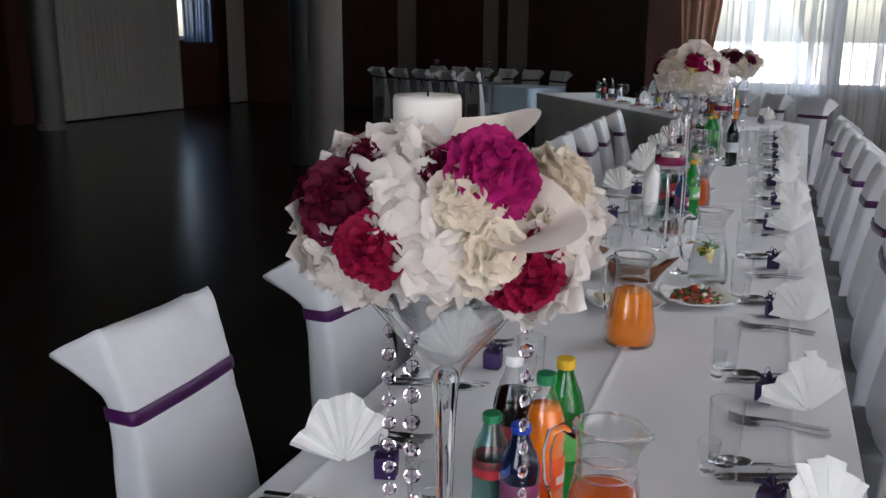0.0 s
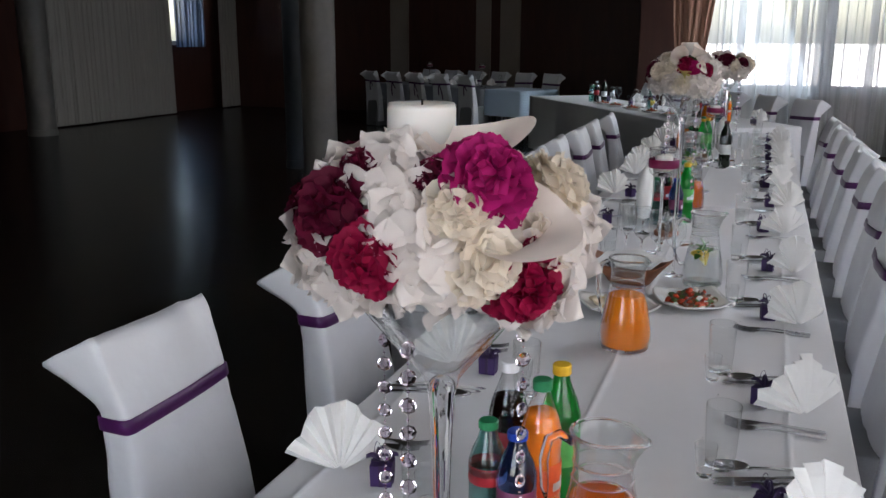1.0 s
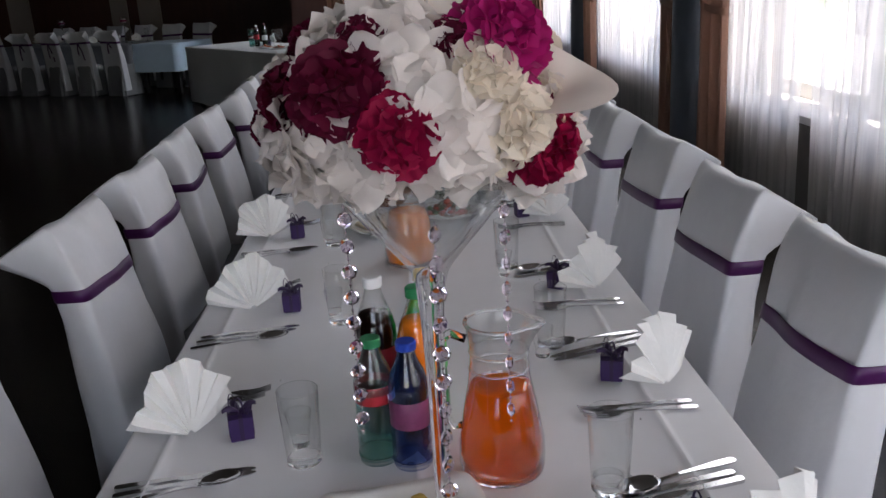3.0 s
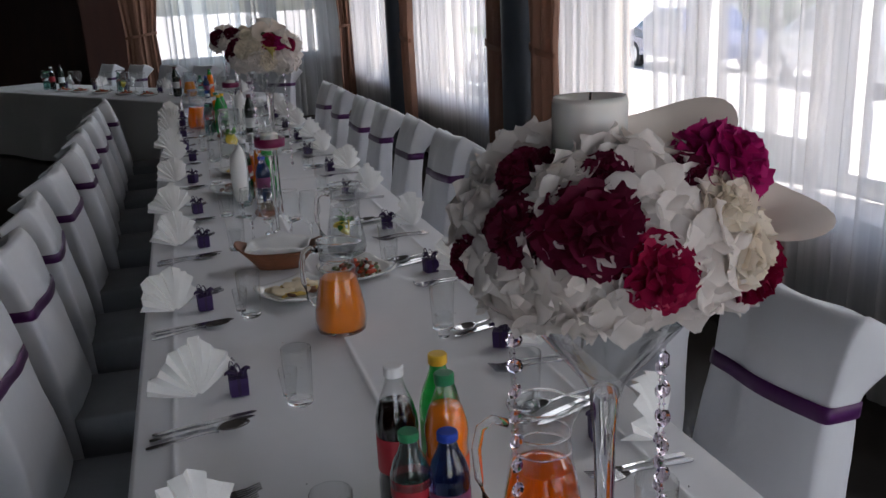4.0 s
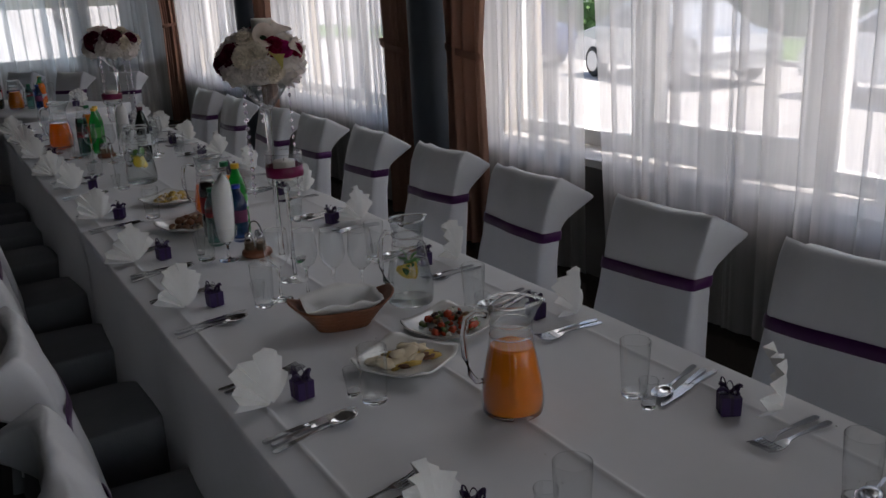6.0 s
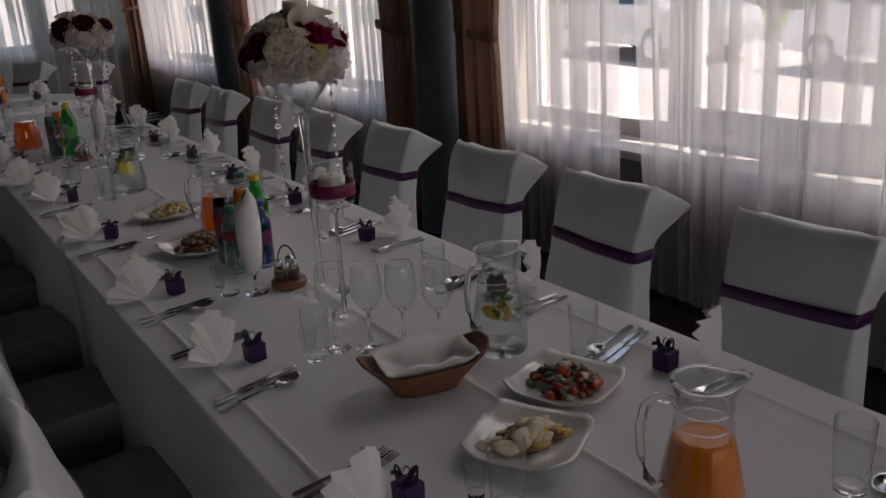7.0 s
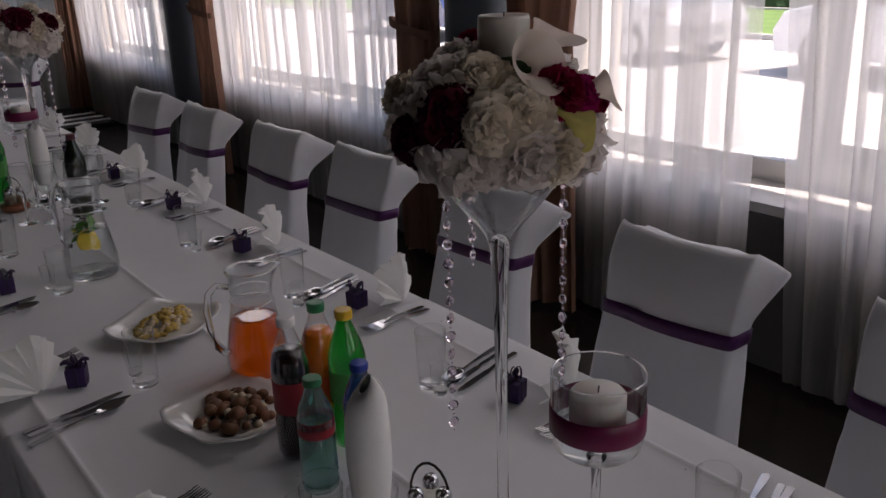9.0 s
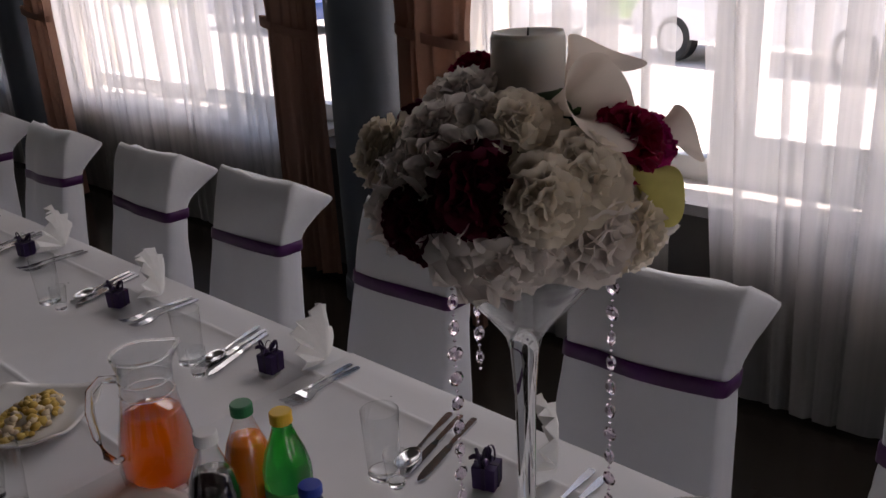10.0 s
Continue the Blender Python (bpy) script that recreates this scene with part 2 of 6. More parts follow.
def tube(bm, pts, r, n=8, close_ends=True):
    """A tube of radius r (a number or one for each point) along points."""
    pts = [Vector(p) for p in pts]
    rings = []
    for i, p in enumerate(pts):
        d = (pts[min(i + 1, len(pts) - 1)] - pts[max(i - 1, 0)]).normalized()
        up = Vector((0, 0, 1)) if abs(d.z) < 0.95 else Vector((1, 0, 0))
        s = d.cross(up).normalized()
        u = s.cross(d)
        rr = r[i] if isinstance(r, (list, tuple)) else r
        rings.append([bm.verts.new(p + rr * (math.cos(2 * math.pi * k / n) * s + math.sin(2 * math.pi * k / n) * u)) for k in range(n)])
    for a, b in zip(rings, rings[1:]):
        for k in range(n):
            bm.faces.new((a[k], b[k], b[(k + 1) % n], a[(k + 1) % n]))
    if close_ends:
        bm.faces.new(rings[0])
        bm.faces.new(list(reversed(rings[-1])))
    return [v for r_ in rings for v in r_]


def B():
    return bmesh.new()


def slab(name, lo, hi, material, label="", kind="structure", category="", bevel=0.0):
    bm = B()
    box(bm, lo, hi, bevel)
    ob = part(name, bm, material)
    return tagged(ob, label, category, "", kind)


# ---- room ----
WX = 1.95                       # inner face of the window wall
NY = 13.5                       # inner face of the far window wall
PIERS = (-2.27, 2.0, 6.27)     # middles of the piers along the window wall
SILL, HEAD, CEIL = 0.65, 2.7, 3.3

slab("floor", (-12.6, -4, -0.2), (WX + 0.3, 19, 0.0), M_FLOOR, "polished dark floor of the hall", category="floor")
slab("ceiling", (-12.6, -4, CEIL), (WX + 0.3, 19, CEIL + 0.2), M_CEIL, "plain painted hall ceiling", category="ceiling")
for y0, y1, z0, z1 in ((-4, 16.25, 0, CEIL), (17.45, 18.4, 0, CEIL), (16.25, 17.45, 0, 1.42), (16.25, 17.45, 2.75, CEIL)):
    slab("wall_west", (-12.6, y0, z0), (-12.2, y1, z1), M_WOODWALL, "dark panelled side wall of the hall", category="wall")
# rear wall behind the walk, with an unseen wide window added for fill light
slab("wall_south_panelling", (-12.2, -2.5, 0), (-2.1, -2.2, CEIL), M_WOODWALL, "dark panelled rear wall of the hall", category="wall")
slab("wall_south_panelling", (-0.1, -2.5, 0), (WX + 0.3, -2.2, CEIL), M_WOODWALL, "dark panelled rear wall of the hall", category="wall")
slab("wall_south_parapet", (-2.1, -2.5, 0), (-0.1, -2.2, SILL), M_UNDER, "low wall below the added rear window", category="wall")
slab("wall_south_head", (-2.1, -2.5, HEAD), (-0.1, -2.2, CEIL), M_PLASTER, "wall above the added rear window", category="wall")

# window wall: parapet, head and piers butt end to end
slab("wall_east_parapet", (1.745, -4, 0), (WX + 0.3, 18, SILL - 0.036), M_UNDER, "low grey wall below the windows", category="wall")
slab("wall_east_head", (WX, -4, HEAD), (WX + 0.3, 18, CEIL), M_PLASTER, "wall above the windows", category="wall")
for a, b in ((-4.0, -1.75), (1.50, 2.52), (5.98, 6.95), (9.72, 10.55), (13.1, 18.0)):
    slab("wall_east_pier", (WX, a, SILL), (WX + 0.3, b, HEAD), M_PLASTER, "plastered pier between the windows", category="wall")

# far wall with its window
slab("wall_north_parapet", (-1.05, NY, 0), (WX, NY + 0.3, 0.85), M_PLASTER, "low wall below the far window", category="wall")
slab("wall_north_head", (-1.05, NY, HEAD), (WX, NY + 0.3, CEIL), M_PLASTER, "wall above the far window", category="wall")
slab("wall_north_pier", (1.75, NY, 0.85), (WX, NY + 0.3, HEAD), M_PLASTER, "pier beside the far window", category="wall")
slab("wall_north_panelling", (-1.9, NY + 0.05, 0), (-1.05, NY + 0.3, CEIL), M_WOODWALL, "dark red-brown panelled wall", category="wall")
slab("wall_hall_return", (-1.9, NY + 0.3, 0), (-1.7, 18.4, CEIL), M_WOODWALL, "dark panelled return wall", category="wall")
slab("wall_hall_north", (-12.6, 18.4, 0), (-1.7, 18.7, CEIL), M_WOODWALL, "dark red-brown panelled end wall", category="wall")


def window(name, along, a, b, at, z0, z1, bars, label, half=0.045, sash=-1):
    """A fixed window from a to b along an axis, its outer frame, bars, sill and panes."""
    w = thing(name, label, "window", kind="structure")

    def place(u0, u1, d0, d1, c0, c1):
        bm = B()
        if along == 'y':
            box(bm, (at + d0, u0, c0), (at + d1, u1, c1), 0.004)
        else:
            box(bm, (u0, at + d0, c0), (u1, at + d1, c1), 0.004)
        return bm
    t = 0.06
    part("window_frame", place(a, b, 0.10, 0.18, z0, z0 + 0.095), M_FRAME, w)
    part("window_frame", place(a, b, 0.10, 0.18, z1 - t, z1), M_FRAME, w)
    part("window_frame", place(a, a + t, 0.10, 0.18, z0 + 0.095, z1 - t), M_FRAME, w)
    part("window_frame", place(b - t, b, 0.10, 0.18, z0 + 0.095, z1 - t), M_FRAME, w)
    xs = [a + t]
    for c in bars:
        part("mullion", place(c - half, c + half, 0.10, 0.18, z0 + 0.095, z1 - t), M_FRAME, w)
        xs += [c - half, c + half]
    xs.append(b - t)
    for i in range(0, len(xs), 2):
        lo, hi, low = xs[i], xs[i + 1], z0 + 0.095
        if i == 2 * sash:
            for u0, u1, c0, c1 in ((lo, hi, low, low + 0.11), (lo, hi, z1 - t - 0.10, z1 - t), (lo, lo + 0.09, low + 0.11, z1 - t - 0.10), (hi - 0.09, hi, low + 0.11, z1 - t - 0.10)):
                part("sash", place(u0, u1, 0.085, 0.165, c0, c1), M_FRAME, w)
            lo, hi, low = lo + 0.09, hi - 0.09, low + 0.11
        pane = part("pane", place(lo, hi, 0.136, 0.142, low, z1 - t), M_PANE, w)
        pane.visible_shadow = False
    part("window_sill", place(a - 0.02, b + 0.02, -0.20 if along == 'y' else -0.10, 0.10, z0 - 0.035, z0 + 0.006), M_SILL, w)
    return w


M_PANE = mat("window glass", (1, 1, 1), 0.0, var=0.0, transmission=1.0, ior=1.02)
window("window_1", 'y', -1.75, 1.50, WX, SILL, HEAD, (-0.7, 0.45), "wide white-framed window behind net curtains")
window("window_2", 'y', 2.52, 5.98, WX, SILL, HEAD, (3.66, 4.84), "wide white-framed window behind net curtains", sash=1)
window("window_3", 'y', 6.95, 9.72, WX, SILL, HEAD, (8.34,), "wide white-framed window behind net curtains")
window("window_4", 'y', 10.55, 13.1, WX, SILL, HEAD, (11.8,), "white-framed window beyond the corner column")
window("window_5", 'x', -1.05, 1.75, NY, 0.85, HEAD, (0.62,), "white-framed far window with a broad middle post", 0.085)
window("window_6", 'y', 16.25, 17.45, -12.5, 1.42, 2.75, (), "small bright window at the side of the dark hall")
# window_7 is added, out of view, to hold the rear fill lamp
window("window_7", 'x', -2.1, -0.1, -2.5, SILL, HEAD, (-1.1,), "unseen white-framed window added in the rear wall")

# low step in front of the far window; white strips stand for sunlit floor stripes
slab("platform", (-0.9, 12.1, 0.0), (WX - 0.22, NY, 0.03), M_FLOOR, "low dark floor edge below the far window", category="platform")
for k in range(3):
    slab("sunlit_floor_stripe", (0.7, 12.25 + 0.25 * k, 0.034), (WX - 0.3, 12.34 + 0.25 * k, 0.04), M_FRAME, "white strip standing for a sunlit stripe on the floor", category="grille")


# ---- columns ----
def column(x, y, r, material, label):
    c = thing("column", label, "column", "columns of the hall", m=pose(x, y, 0))
    bm = B()
    lathe(bm, [(r, 0.10), (r, CEIL - 0.12)], 40)
    part("shaft", bm, material, c, smooth=True)
    bm = B()
    lathe(bm, [(0, 0), (r + 0.012, 0.0), (r + 0.012, 0.08), (r + 0.008, 0.10), (r + 0.001, 0.105)], 40)
    part("foot", bm, material, c)
    bm = B()
    lathe(bm, [(r + 0.004, CEIL - 0.14), (r + 0.06, CEIL - 0.06), (r + 0.06, CEIL), (0, CEIL)], 40)
    part("capital", bm, material, c)
    return c


for xp, yp in ((1.60, 2.0), (1.60, 6.27), (1.60, 9.78)):
    column(xp, yp, 0.165, M_COLUMN2, "round slate-blue column standing between window curtains")
column(-4.72, 9.04, 0.19, M_COLUMN, "round grey stone column standing in the dark hall")
column(-5.45, 9.9, 0.18, M_COLUMN2, "round dark column standing in the dark hall")
column(-11.2, 11.6, 0.22, M_COLUMN, "round grey stone column standing in the dark hall")


# ---- curtains ----
def folds(u, amp, n, seed):
    """Uneven pleats along u, as an offset across the cloth."""
    x = u * n
    return amp * (math.sin(2 * math.pi * x + 1.3 * math.sin(3.1 * x + seed)) + 0.45 * math.sin(2 * math.pi * x * 0.37 + seed * 2.7) + 0.25 * math.sin(2 * math.pi * x * 2.3 + seed))


def net_curtain(along, a, b, at, z0, z1, seed, label, material=None, cut=0.0):
    """Net that hangs flat in places and folds over itself in others, where it lies three deep. cut draws the last edge back towards the floor."""
    rnd = random.Random(int(seed * 100))
    line, y, back = [], a, 0.0
    while y < b - 0.02:
        flat, lap = rnd.uniform(0.03, 0.16), rnd.choice((0.012, 0.02, 0.03, 0.045, 0.07, 0.10)) * rnd.uniform(0.8, 1.2)
        if y + flat + lap > b:
            flat, lap = b - y, 0.0
        for k in range(6):
            q = k / 5
            line.append((y + flat * q, back * (1 - q) + 0.010 * math.sin(math.pi * q) * rnd.uniform(-1, 1)))
        y += flat
        if lap:
            line += [(y + lap * 0.5, 0.002), (y + lap * 0.97, 0.004), (y + lap, 0.007), (y + lap * 0.97, 0.010), (y + lap * 0.5, 0.012),
                     (y + lap * 0.03, 0.014), (y, 0.017), (y + lap * 0.03, 0.020), (y + lap * 0.5, 0.021), (y + lap, 0.022)]
            y, back = y + lap, 0.022
    last = len(line) - 1

    def fn(u, v):
        ly, off = line[round(u * last)]
        end = min(1.0, (ly - a) / 0.1, (b - ly) / 0.1)
        ly += (0.022 * noise.noise((ly * 4, v * 0.9, seed)) + 0.012 * noise.noise((ly * 13, v * 0.7, seed + 5))) * (1 - v) * end
        ly -= cut * (1 - v) ** 1.7 * max(0.0, (ly - b + 0.6) / 0.6)
        off += 0.014 * math.sin(2.2 * v + seed + 5 * ly) + 0.010 * noise.noise((ly * 5, v, seed))
        return (at + off, ly, z0 + (z1 - z0) * v) if along == 'y' else (ly, at + off, z0 + (z1 - z0) * v)
    bm = B()
    grid(bm, last, 9, fn)
    ob = part("net_curtain", bm, material or M_SHEER, smooth=True)
    return tagged(ob, label, "curtain", "net curtains")


NETL = "white sheer net curtain hanging in soft folds"
net_curtain('y', -1.9, 1.62, 1.66, 0.03, 2.85, 0.4, NETL)
net_curtain('y', 2.45, 4.80, 1.645, 0.03, 2.85, 1.9, NETL, cut=0.18)
net_curtain('y', 4.83, 5.97, 1.655, 0.03, 2.85, 3.1, NETL)
net_curtain('y', 6.84, 9.5, 1.66, 0.03, 2.85, 5.2, NETL)
net_curtain('y', 10.1, 12.9, 1.66, 0.03, 2.85, 7.3, NETL)
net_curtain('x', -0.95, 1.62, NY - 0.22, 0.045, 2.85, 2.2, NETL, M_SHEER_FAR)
HALLN = "long pale net curtain in the unlit hall"
net_curtain('y', 12.4, 15.9, -11.8, 0.03, 3.1, 4.4, HALLN, M_SHEER_SHADED)
net_curtain('y', 16.3, 17.35, -12.0, 1.38, 3.295, 8.4, "short net curtain before the bright hall window", M_SHEER_BLUELIT)
net_curtain('y', 17.6, 18.35, -11.8, 0.03, 3.1, 6.4, HALLN, M_SHEER_SHADED)


def tied_drape(along, a, b, tie, at, z0, z1, tie_z, seed, pull=0.42):
    """A heavy drape gathered by a tieback at height tie_z: full width above, pulled towards `tie` at the band."""
    d = thing("brown_drape", "brown satin curtain gathered by a tieback beside the column", "curtain", "brown curtains")

    def fn(u, v):
        z = z0 + (z1 - z0) * v
        k = ((z1 - z) / (z1 - tie_z)) ** 1.4 if z > tie_z else 1 - 0.3 * ((tie_z - z) / tie_z) ** 0.7
        width = 1 - (1 - pull) * k
        lx = tie + ((a + (b - a) * u) - tie) * width
        off = folds(u, 0.035 * (0.6 + 0.4 * width), 4.6, seed) + 0.03 * k * math.sin(9 * u)
        return (at + off, lx, z) if along == 'y' else (lx, at + off, z)
    bm = B()
    grid(bm, 64, 34, fn)
    part("cloth", bm, M_DRAPE, d, smooth=True)
    bm = B()
    w = (b - a) * pull

    def band(u, v):
        ang = 2 * math.pi * u
        lx = tie + (a - tie) * pull + w / 2 + (abs(w) / 2 + 0.015) * math.cos(ang)
        off = 0.055 * math.sin(ang)
        z = tie_z - 0.02 + 0.04 * v + 0.03 * math.cos(ang)
        return (at + off, lx, z) if along == 'y' else (lx, at + off, z)
    grid(bm, 24, 1, band)
    part("tieback", bm, M_DRAPE, d, smooth=True)
    return d


for yp in PIERS:
    tied_drape('y', yp - 0.80, yp - 0.22, yp - 0.36, 1.54, 0.03, 2.85, 1.22, yp, 0.62)
    tied_drape('y', yp + 0.26, yp + 0.74, yp + 0.42, 1.56, 0.03, 2.85, 1.22, yp + 2, 0.75)
tied_drape('y', 9.02, 9.60, 9.46, 1.54, 0.03, 2.85, 1.22, 10.4, 0.62)
tied_drape('x', 1.46, 1.90, 1.72, NY - 0.34, 0.045, 2.85, 1.3, 2.0, 0.70)
tied_drape('x', -1.45, -0.8, -1.2, NY - 0.34, 0.045, 2.85, 1.3, 5.0, 0.6)


# ---- tables ----
TZ = 0.76


def tablecloth(name, corner, dx, dy, length, width, top, drop, label, seed=0.0, creases=(), material=None):
    """A cloth with rounded edges that falls in shallow folds; corner is the low corner, dx the length's heading, dy the width's."""
    dx, dy = Vector(dx).normalized(), Vector(dy).normalized()
    o = Vector((corner[0], corner[1], 0))
    nl, nw = max(8, int(length / 0.09)), max(6, int(width / 0.09))
    bm = B()

    def top_z(u, v):
        ridge = sum(h * max(0.0, 1 - abs(v - c) / 0.07) ** 1.3 + 0.0045 * math.exp(-((v - c) / 0.005) ** 2) for c, h in creases)
        return ridge + top + 0.0022 * noise.noise((u * 1.7 + seed, v * 2.0, 0.3)) + 0.0008 * noise.noise((u * 9 + seed, v * 9, 2.0))
    cells = {}
    vline = sorted([width * j / nw for j in range(nw + 1)] + [c + d for c, _ in creases for d in (-0.07, -0.03, -0.012, -0.005, 0.0, 0.005, 0.012, 0.03, 0.07)])
    nw = len(vline) - 1
    for i in range(nl + 1):
        for j in range(nw + 1):
            u, v = length * i / nl, vline[j]
            cells[i, j] = bm.verts.new(o + dx * u + dy * v + Vector((0, 0, top_z(u, v))))
    for i in range(nl):
        for j in range(nw):
            bm.faces.new((cells[i, j], cells[i + 1, j], cells[i + 1, j + 1], cells[i, j + 1]))
    loop = [(i, 0) for i in range(nl)] + [(nl, j) for j in range(nw)] + [(i, nw) for i in range(nl, 0, -1)] + [(0, j) for j in range(nw, 0, -1)]
    n = len(loop)
    prev = [cells[k] for k in loop]
    for s, (depth, out) in enumerate(((0.006, 0.006), (0.02, 0.010), (0.12, 0.014), (0.3, 0.022), (0.5, 0.034), (1.0, 0.055))):
        cur = []
        for q, (i, j) in enumerate(loop):
            u, v = length * i / nl, vline[j]
            nx = (-1 if i == 0 else 1 if i == nl else 0)
            ny = (-1 if j == 0 else 1 if j == nw else 0)
            d = (dx * nx + dy * ny)
            wave = 0.6 + 0.4 * math.sin(q * 0.55 + seed) + 0.5 * noise.noise((q * 0.21, seed, 1.0))
            e = out * (wave if depth > 0.1 else 1.0)
            z = top_z(u, v) - min(depth * drop, drop) if depth > 0.02 else top_z(u, v) - depth * 0.6
            cur.append(bm.verts.new(o + dx * u + dy * v + d * e + Vector((0, 0, z))))
        for q in range(n):
            bm.faces.new((prev[q], cur[q], cur[(q + 1) % n], prev[(q + 1) % n]))
        prev = cur
    ob = part(name, bm, material or M_CLOTH, smooth=True)
    return tagged(ob, label, "tablecloth", "tablecloths")


def dining_table(corner, dx, dy, length, width, label):
    dx3, dy3 = Vector((*dx, 0)).normalized(), Vector((*dy, 0)).normalized()
    t = thing("banquet_table", label, "table", "banquet tables")
    m = Matrix((dx3, dy3, Vector((0, 0, 1)))).transposed().to_4x4()
    m.translation = Vector((corner[0], corner[1], 0))
    bm = B()
    box(bm, (0.02, 0.02, TZ - 0.04), (length - 0.02, width - 0.02, TZ - 0.012), 0.004, m)
    part("tabletop", bm, M_LEG, t)
    for u in (0.1, length - 0.1):
        for v in (0.1, width - 0.1):
            bm = B()
            box(bm, (u - 0.025, v - 0.025, 0), (u + 0.025, v + 0.025, TZ - 0.04), 0.004, m)
            part("leg", bm, M_LEG, t)
    return t


TD, TN, TW = (0.0, 1.0), (1.0, 0.0), 0.985        # heading of the long row, its cross heading, its width


def left_edge(y):
    return -0.877 + TD[0] * (y - 1.0)


def right_edge(y):
    return left_edge(y) + TW


CREASES = ((0.068, 0.0045), (0.475, 0.005), (0.872, 0.0045))
dining_table((left_edge(1.02), 1.02), TD, TN, 3.72, TW, "long banquet table hidden under a white tablecloth")
dining_table((left_edge(4.76), 4.76), TD, TN, 3.75, TW, "long banquet table hidden under a white tablecloth")
tablecloth("tablecloth", (left_edge(1.0), 1.0), (*TD, 0), (*TN, 0), 3.74, TW, TZ, 0.70, "white tablecloth with fold creases on the banquet table", 1.0, CREASES)
tablecloth("tablecloth", (left_edge(4.745), 4.745), (*TD, 0), (*TN, 0), 3.78, TW, TZ - 0.003, 0.70, "white tablecloth with fold creases on the banquet table", 4.0, CREASES)
# slanting head table
HC, HD, HN = (-0.55, 8.68), (-0.56, 0.83), (0.83, 0.56)
dining_table(HC, HD, HN, 4.9, 0.92, "slanting head table under a white cloth")
tablecloth("tablecloth", HC, (*HD, 0), (*HN, 0), 4.9, 0.92, TZ + 0.006, 0.74, "white floor-length tablecloth on the slanting head table", 7.0)


# ---- chairs ----
def chair_mesh_parts(seed):
    """Covered banquet chair at the origin that faces -x: back cover with flared corners, ribbon, seat skirt."""
    rnd = random.Random(seed)
    # (height, middle x, half width, half depth)
    prof = [(0.09, 0.012, 0.212, 0.066), (0.22, 0.014, 0.209, 0.060), (0.34, 0.018, 0.206, 0.056), (0.40, 0.02, 0.205, 0.055), (0.46, 0.022, 0.205, 0.054), (0.52, 0.026, 0.204, 0.052), (0.58, 0.033, 0.202, 0.049), (0.64, 0.040, 0.199, 0.046), (0.69, 0.047, 0.196, 0.043), (0.73, 0.052, 0.193, 0.041),
            (0.76, 0.057, 0.191, 0.039), (0.785, 0.061, 0.189, 0.038), (0.80, 0.063, 0.188, 0.037), (0.815, 0.066, 0.187, 0.0365), (0.83, 0.069, 0.188, 0.036), (0.85, 0.073, 0.190, 0.035), (0.87, 0.078, 0.192, 0.034), (0.89, 0.083, 0.194, 0.033),
            (0.91, 0.088, 0.196, 0.031), (0.93, 0.093, 0.197, 0.029), (0.948, 0.098, 0.198, 0.026), (0.963, 0.102, 0.198, 0.022), (0.974, 0.105, 0.197, 0.017), (0.981, 0.108, 0.195, 0.011)]
    spots = [-1, -0.965, -0.93, -0.87, -0.78, -0.66, -0.52, -0.36, -0.18, 0, 0.18, 0.36, 0.52, 0.66, 0.78, 0.87, 0.93, 0.965, 1]
    sides = [-0.7, -0.35, 0, 0.35, 0.7]
    outline = [(-1, u) for u in spots] + [(u, 1) for u in sides] + [(1, u) for u in spots[::-1]] + [(u, -1) for u in sides[::-1]]
    count, ns = len(outline), len(spots)

    def ring(z, xm, hw, hd, grow=0.0):
        """Round the box; above the ribbon the back corners draw out into pointed ears, the cloth creases towards them."""
        pts = []
        rad = min(0.016, hd * 0.9)
        for bx, by in outline:
            x, y = bx * hd, by * hw
            ix, iy = max(-hd + rad, min(hd - rad, x)), max(-hw + rad, min(hw - rad, y))
            d = math.hypot(x - ix, y - iy)
            if d > rad:
                x, y = ix + (x - ix) * rad / d, iy + (y - iy) * rad / d
            f = min(1.0, abs(by))
            edge = max(0.0, (f - 0.62) / 0.38) ** 1.6
            lift = max(0.0, min(1.0, (z - 0.835) / 0.14)) ** 1.25
            backward = 0.5 + 0.5 * bx
            sway = 1 + 0.25 * noise.noise((by * 2.0, seed, 3.3))
            x += (grow if bx > 0 else -grow) * min(1, abs(bx) * 1.2)
            y += math.copysign(grow, y) if f > 0.99 else 0
            x += backward * edge * lift * 0.090 * sway
            y += math.copysign(backward * edge * lift * 0.028, y)
            zz = z - backward * edge * lift * 0.060 * sway - 0.010 * lift * (1 - f * f)
            nip = math.exp(-((z - 0.815) / 0.055) ** 2)
            if not grow:
                crease = 0.0045 * noise.noise((by * 3.2 + z * 5, z * 7 - by * 1.5, seed * 3.1)) + 0.0022 * nip * math.sin(by * 17 + 4 * noise.noise((by * 4, seed, 0.5)))
                crease += 0.004 * lift * math.sin(6.0 * (f + 4.5 * (z - 0.83)) + seed)
                x += crease * (1 if bx > 0 else -1)
                y += math.copysign(0.006 * noise.noise((z * 16, seed * 2.7, by * 2)), y) * f
            x += -0.010 * (1 - f * f) + 0.008 * noise.noise((by * 1.6, z * 4, seed))
            zz = zz if zz < 0.815 else 0.815 + (zz - 0.815) * 1.12
            pts.append((xm + x, y, zz))
        return pts

    def skin(bm, rows):
        for a, b in zip(rows, rows[1:]):
            for k in range(count):
                bm.faces.new((a[k], a[(k + 1) % count], b[(k + 1) % count], b[k]))

    bm = B()
    rows = [[bm.verts.new(p) for p in ring(*q)] for q in prof]
    skin(bm, rows)
    top = rows[-1]
    front, rear = top[:ns], top[ns + len(sides):2 * ns + len(sides)][::-1]
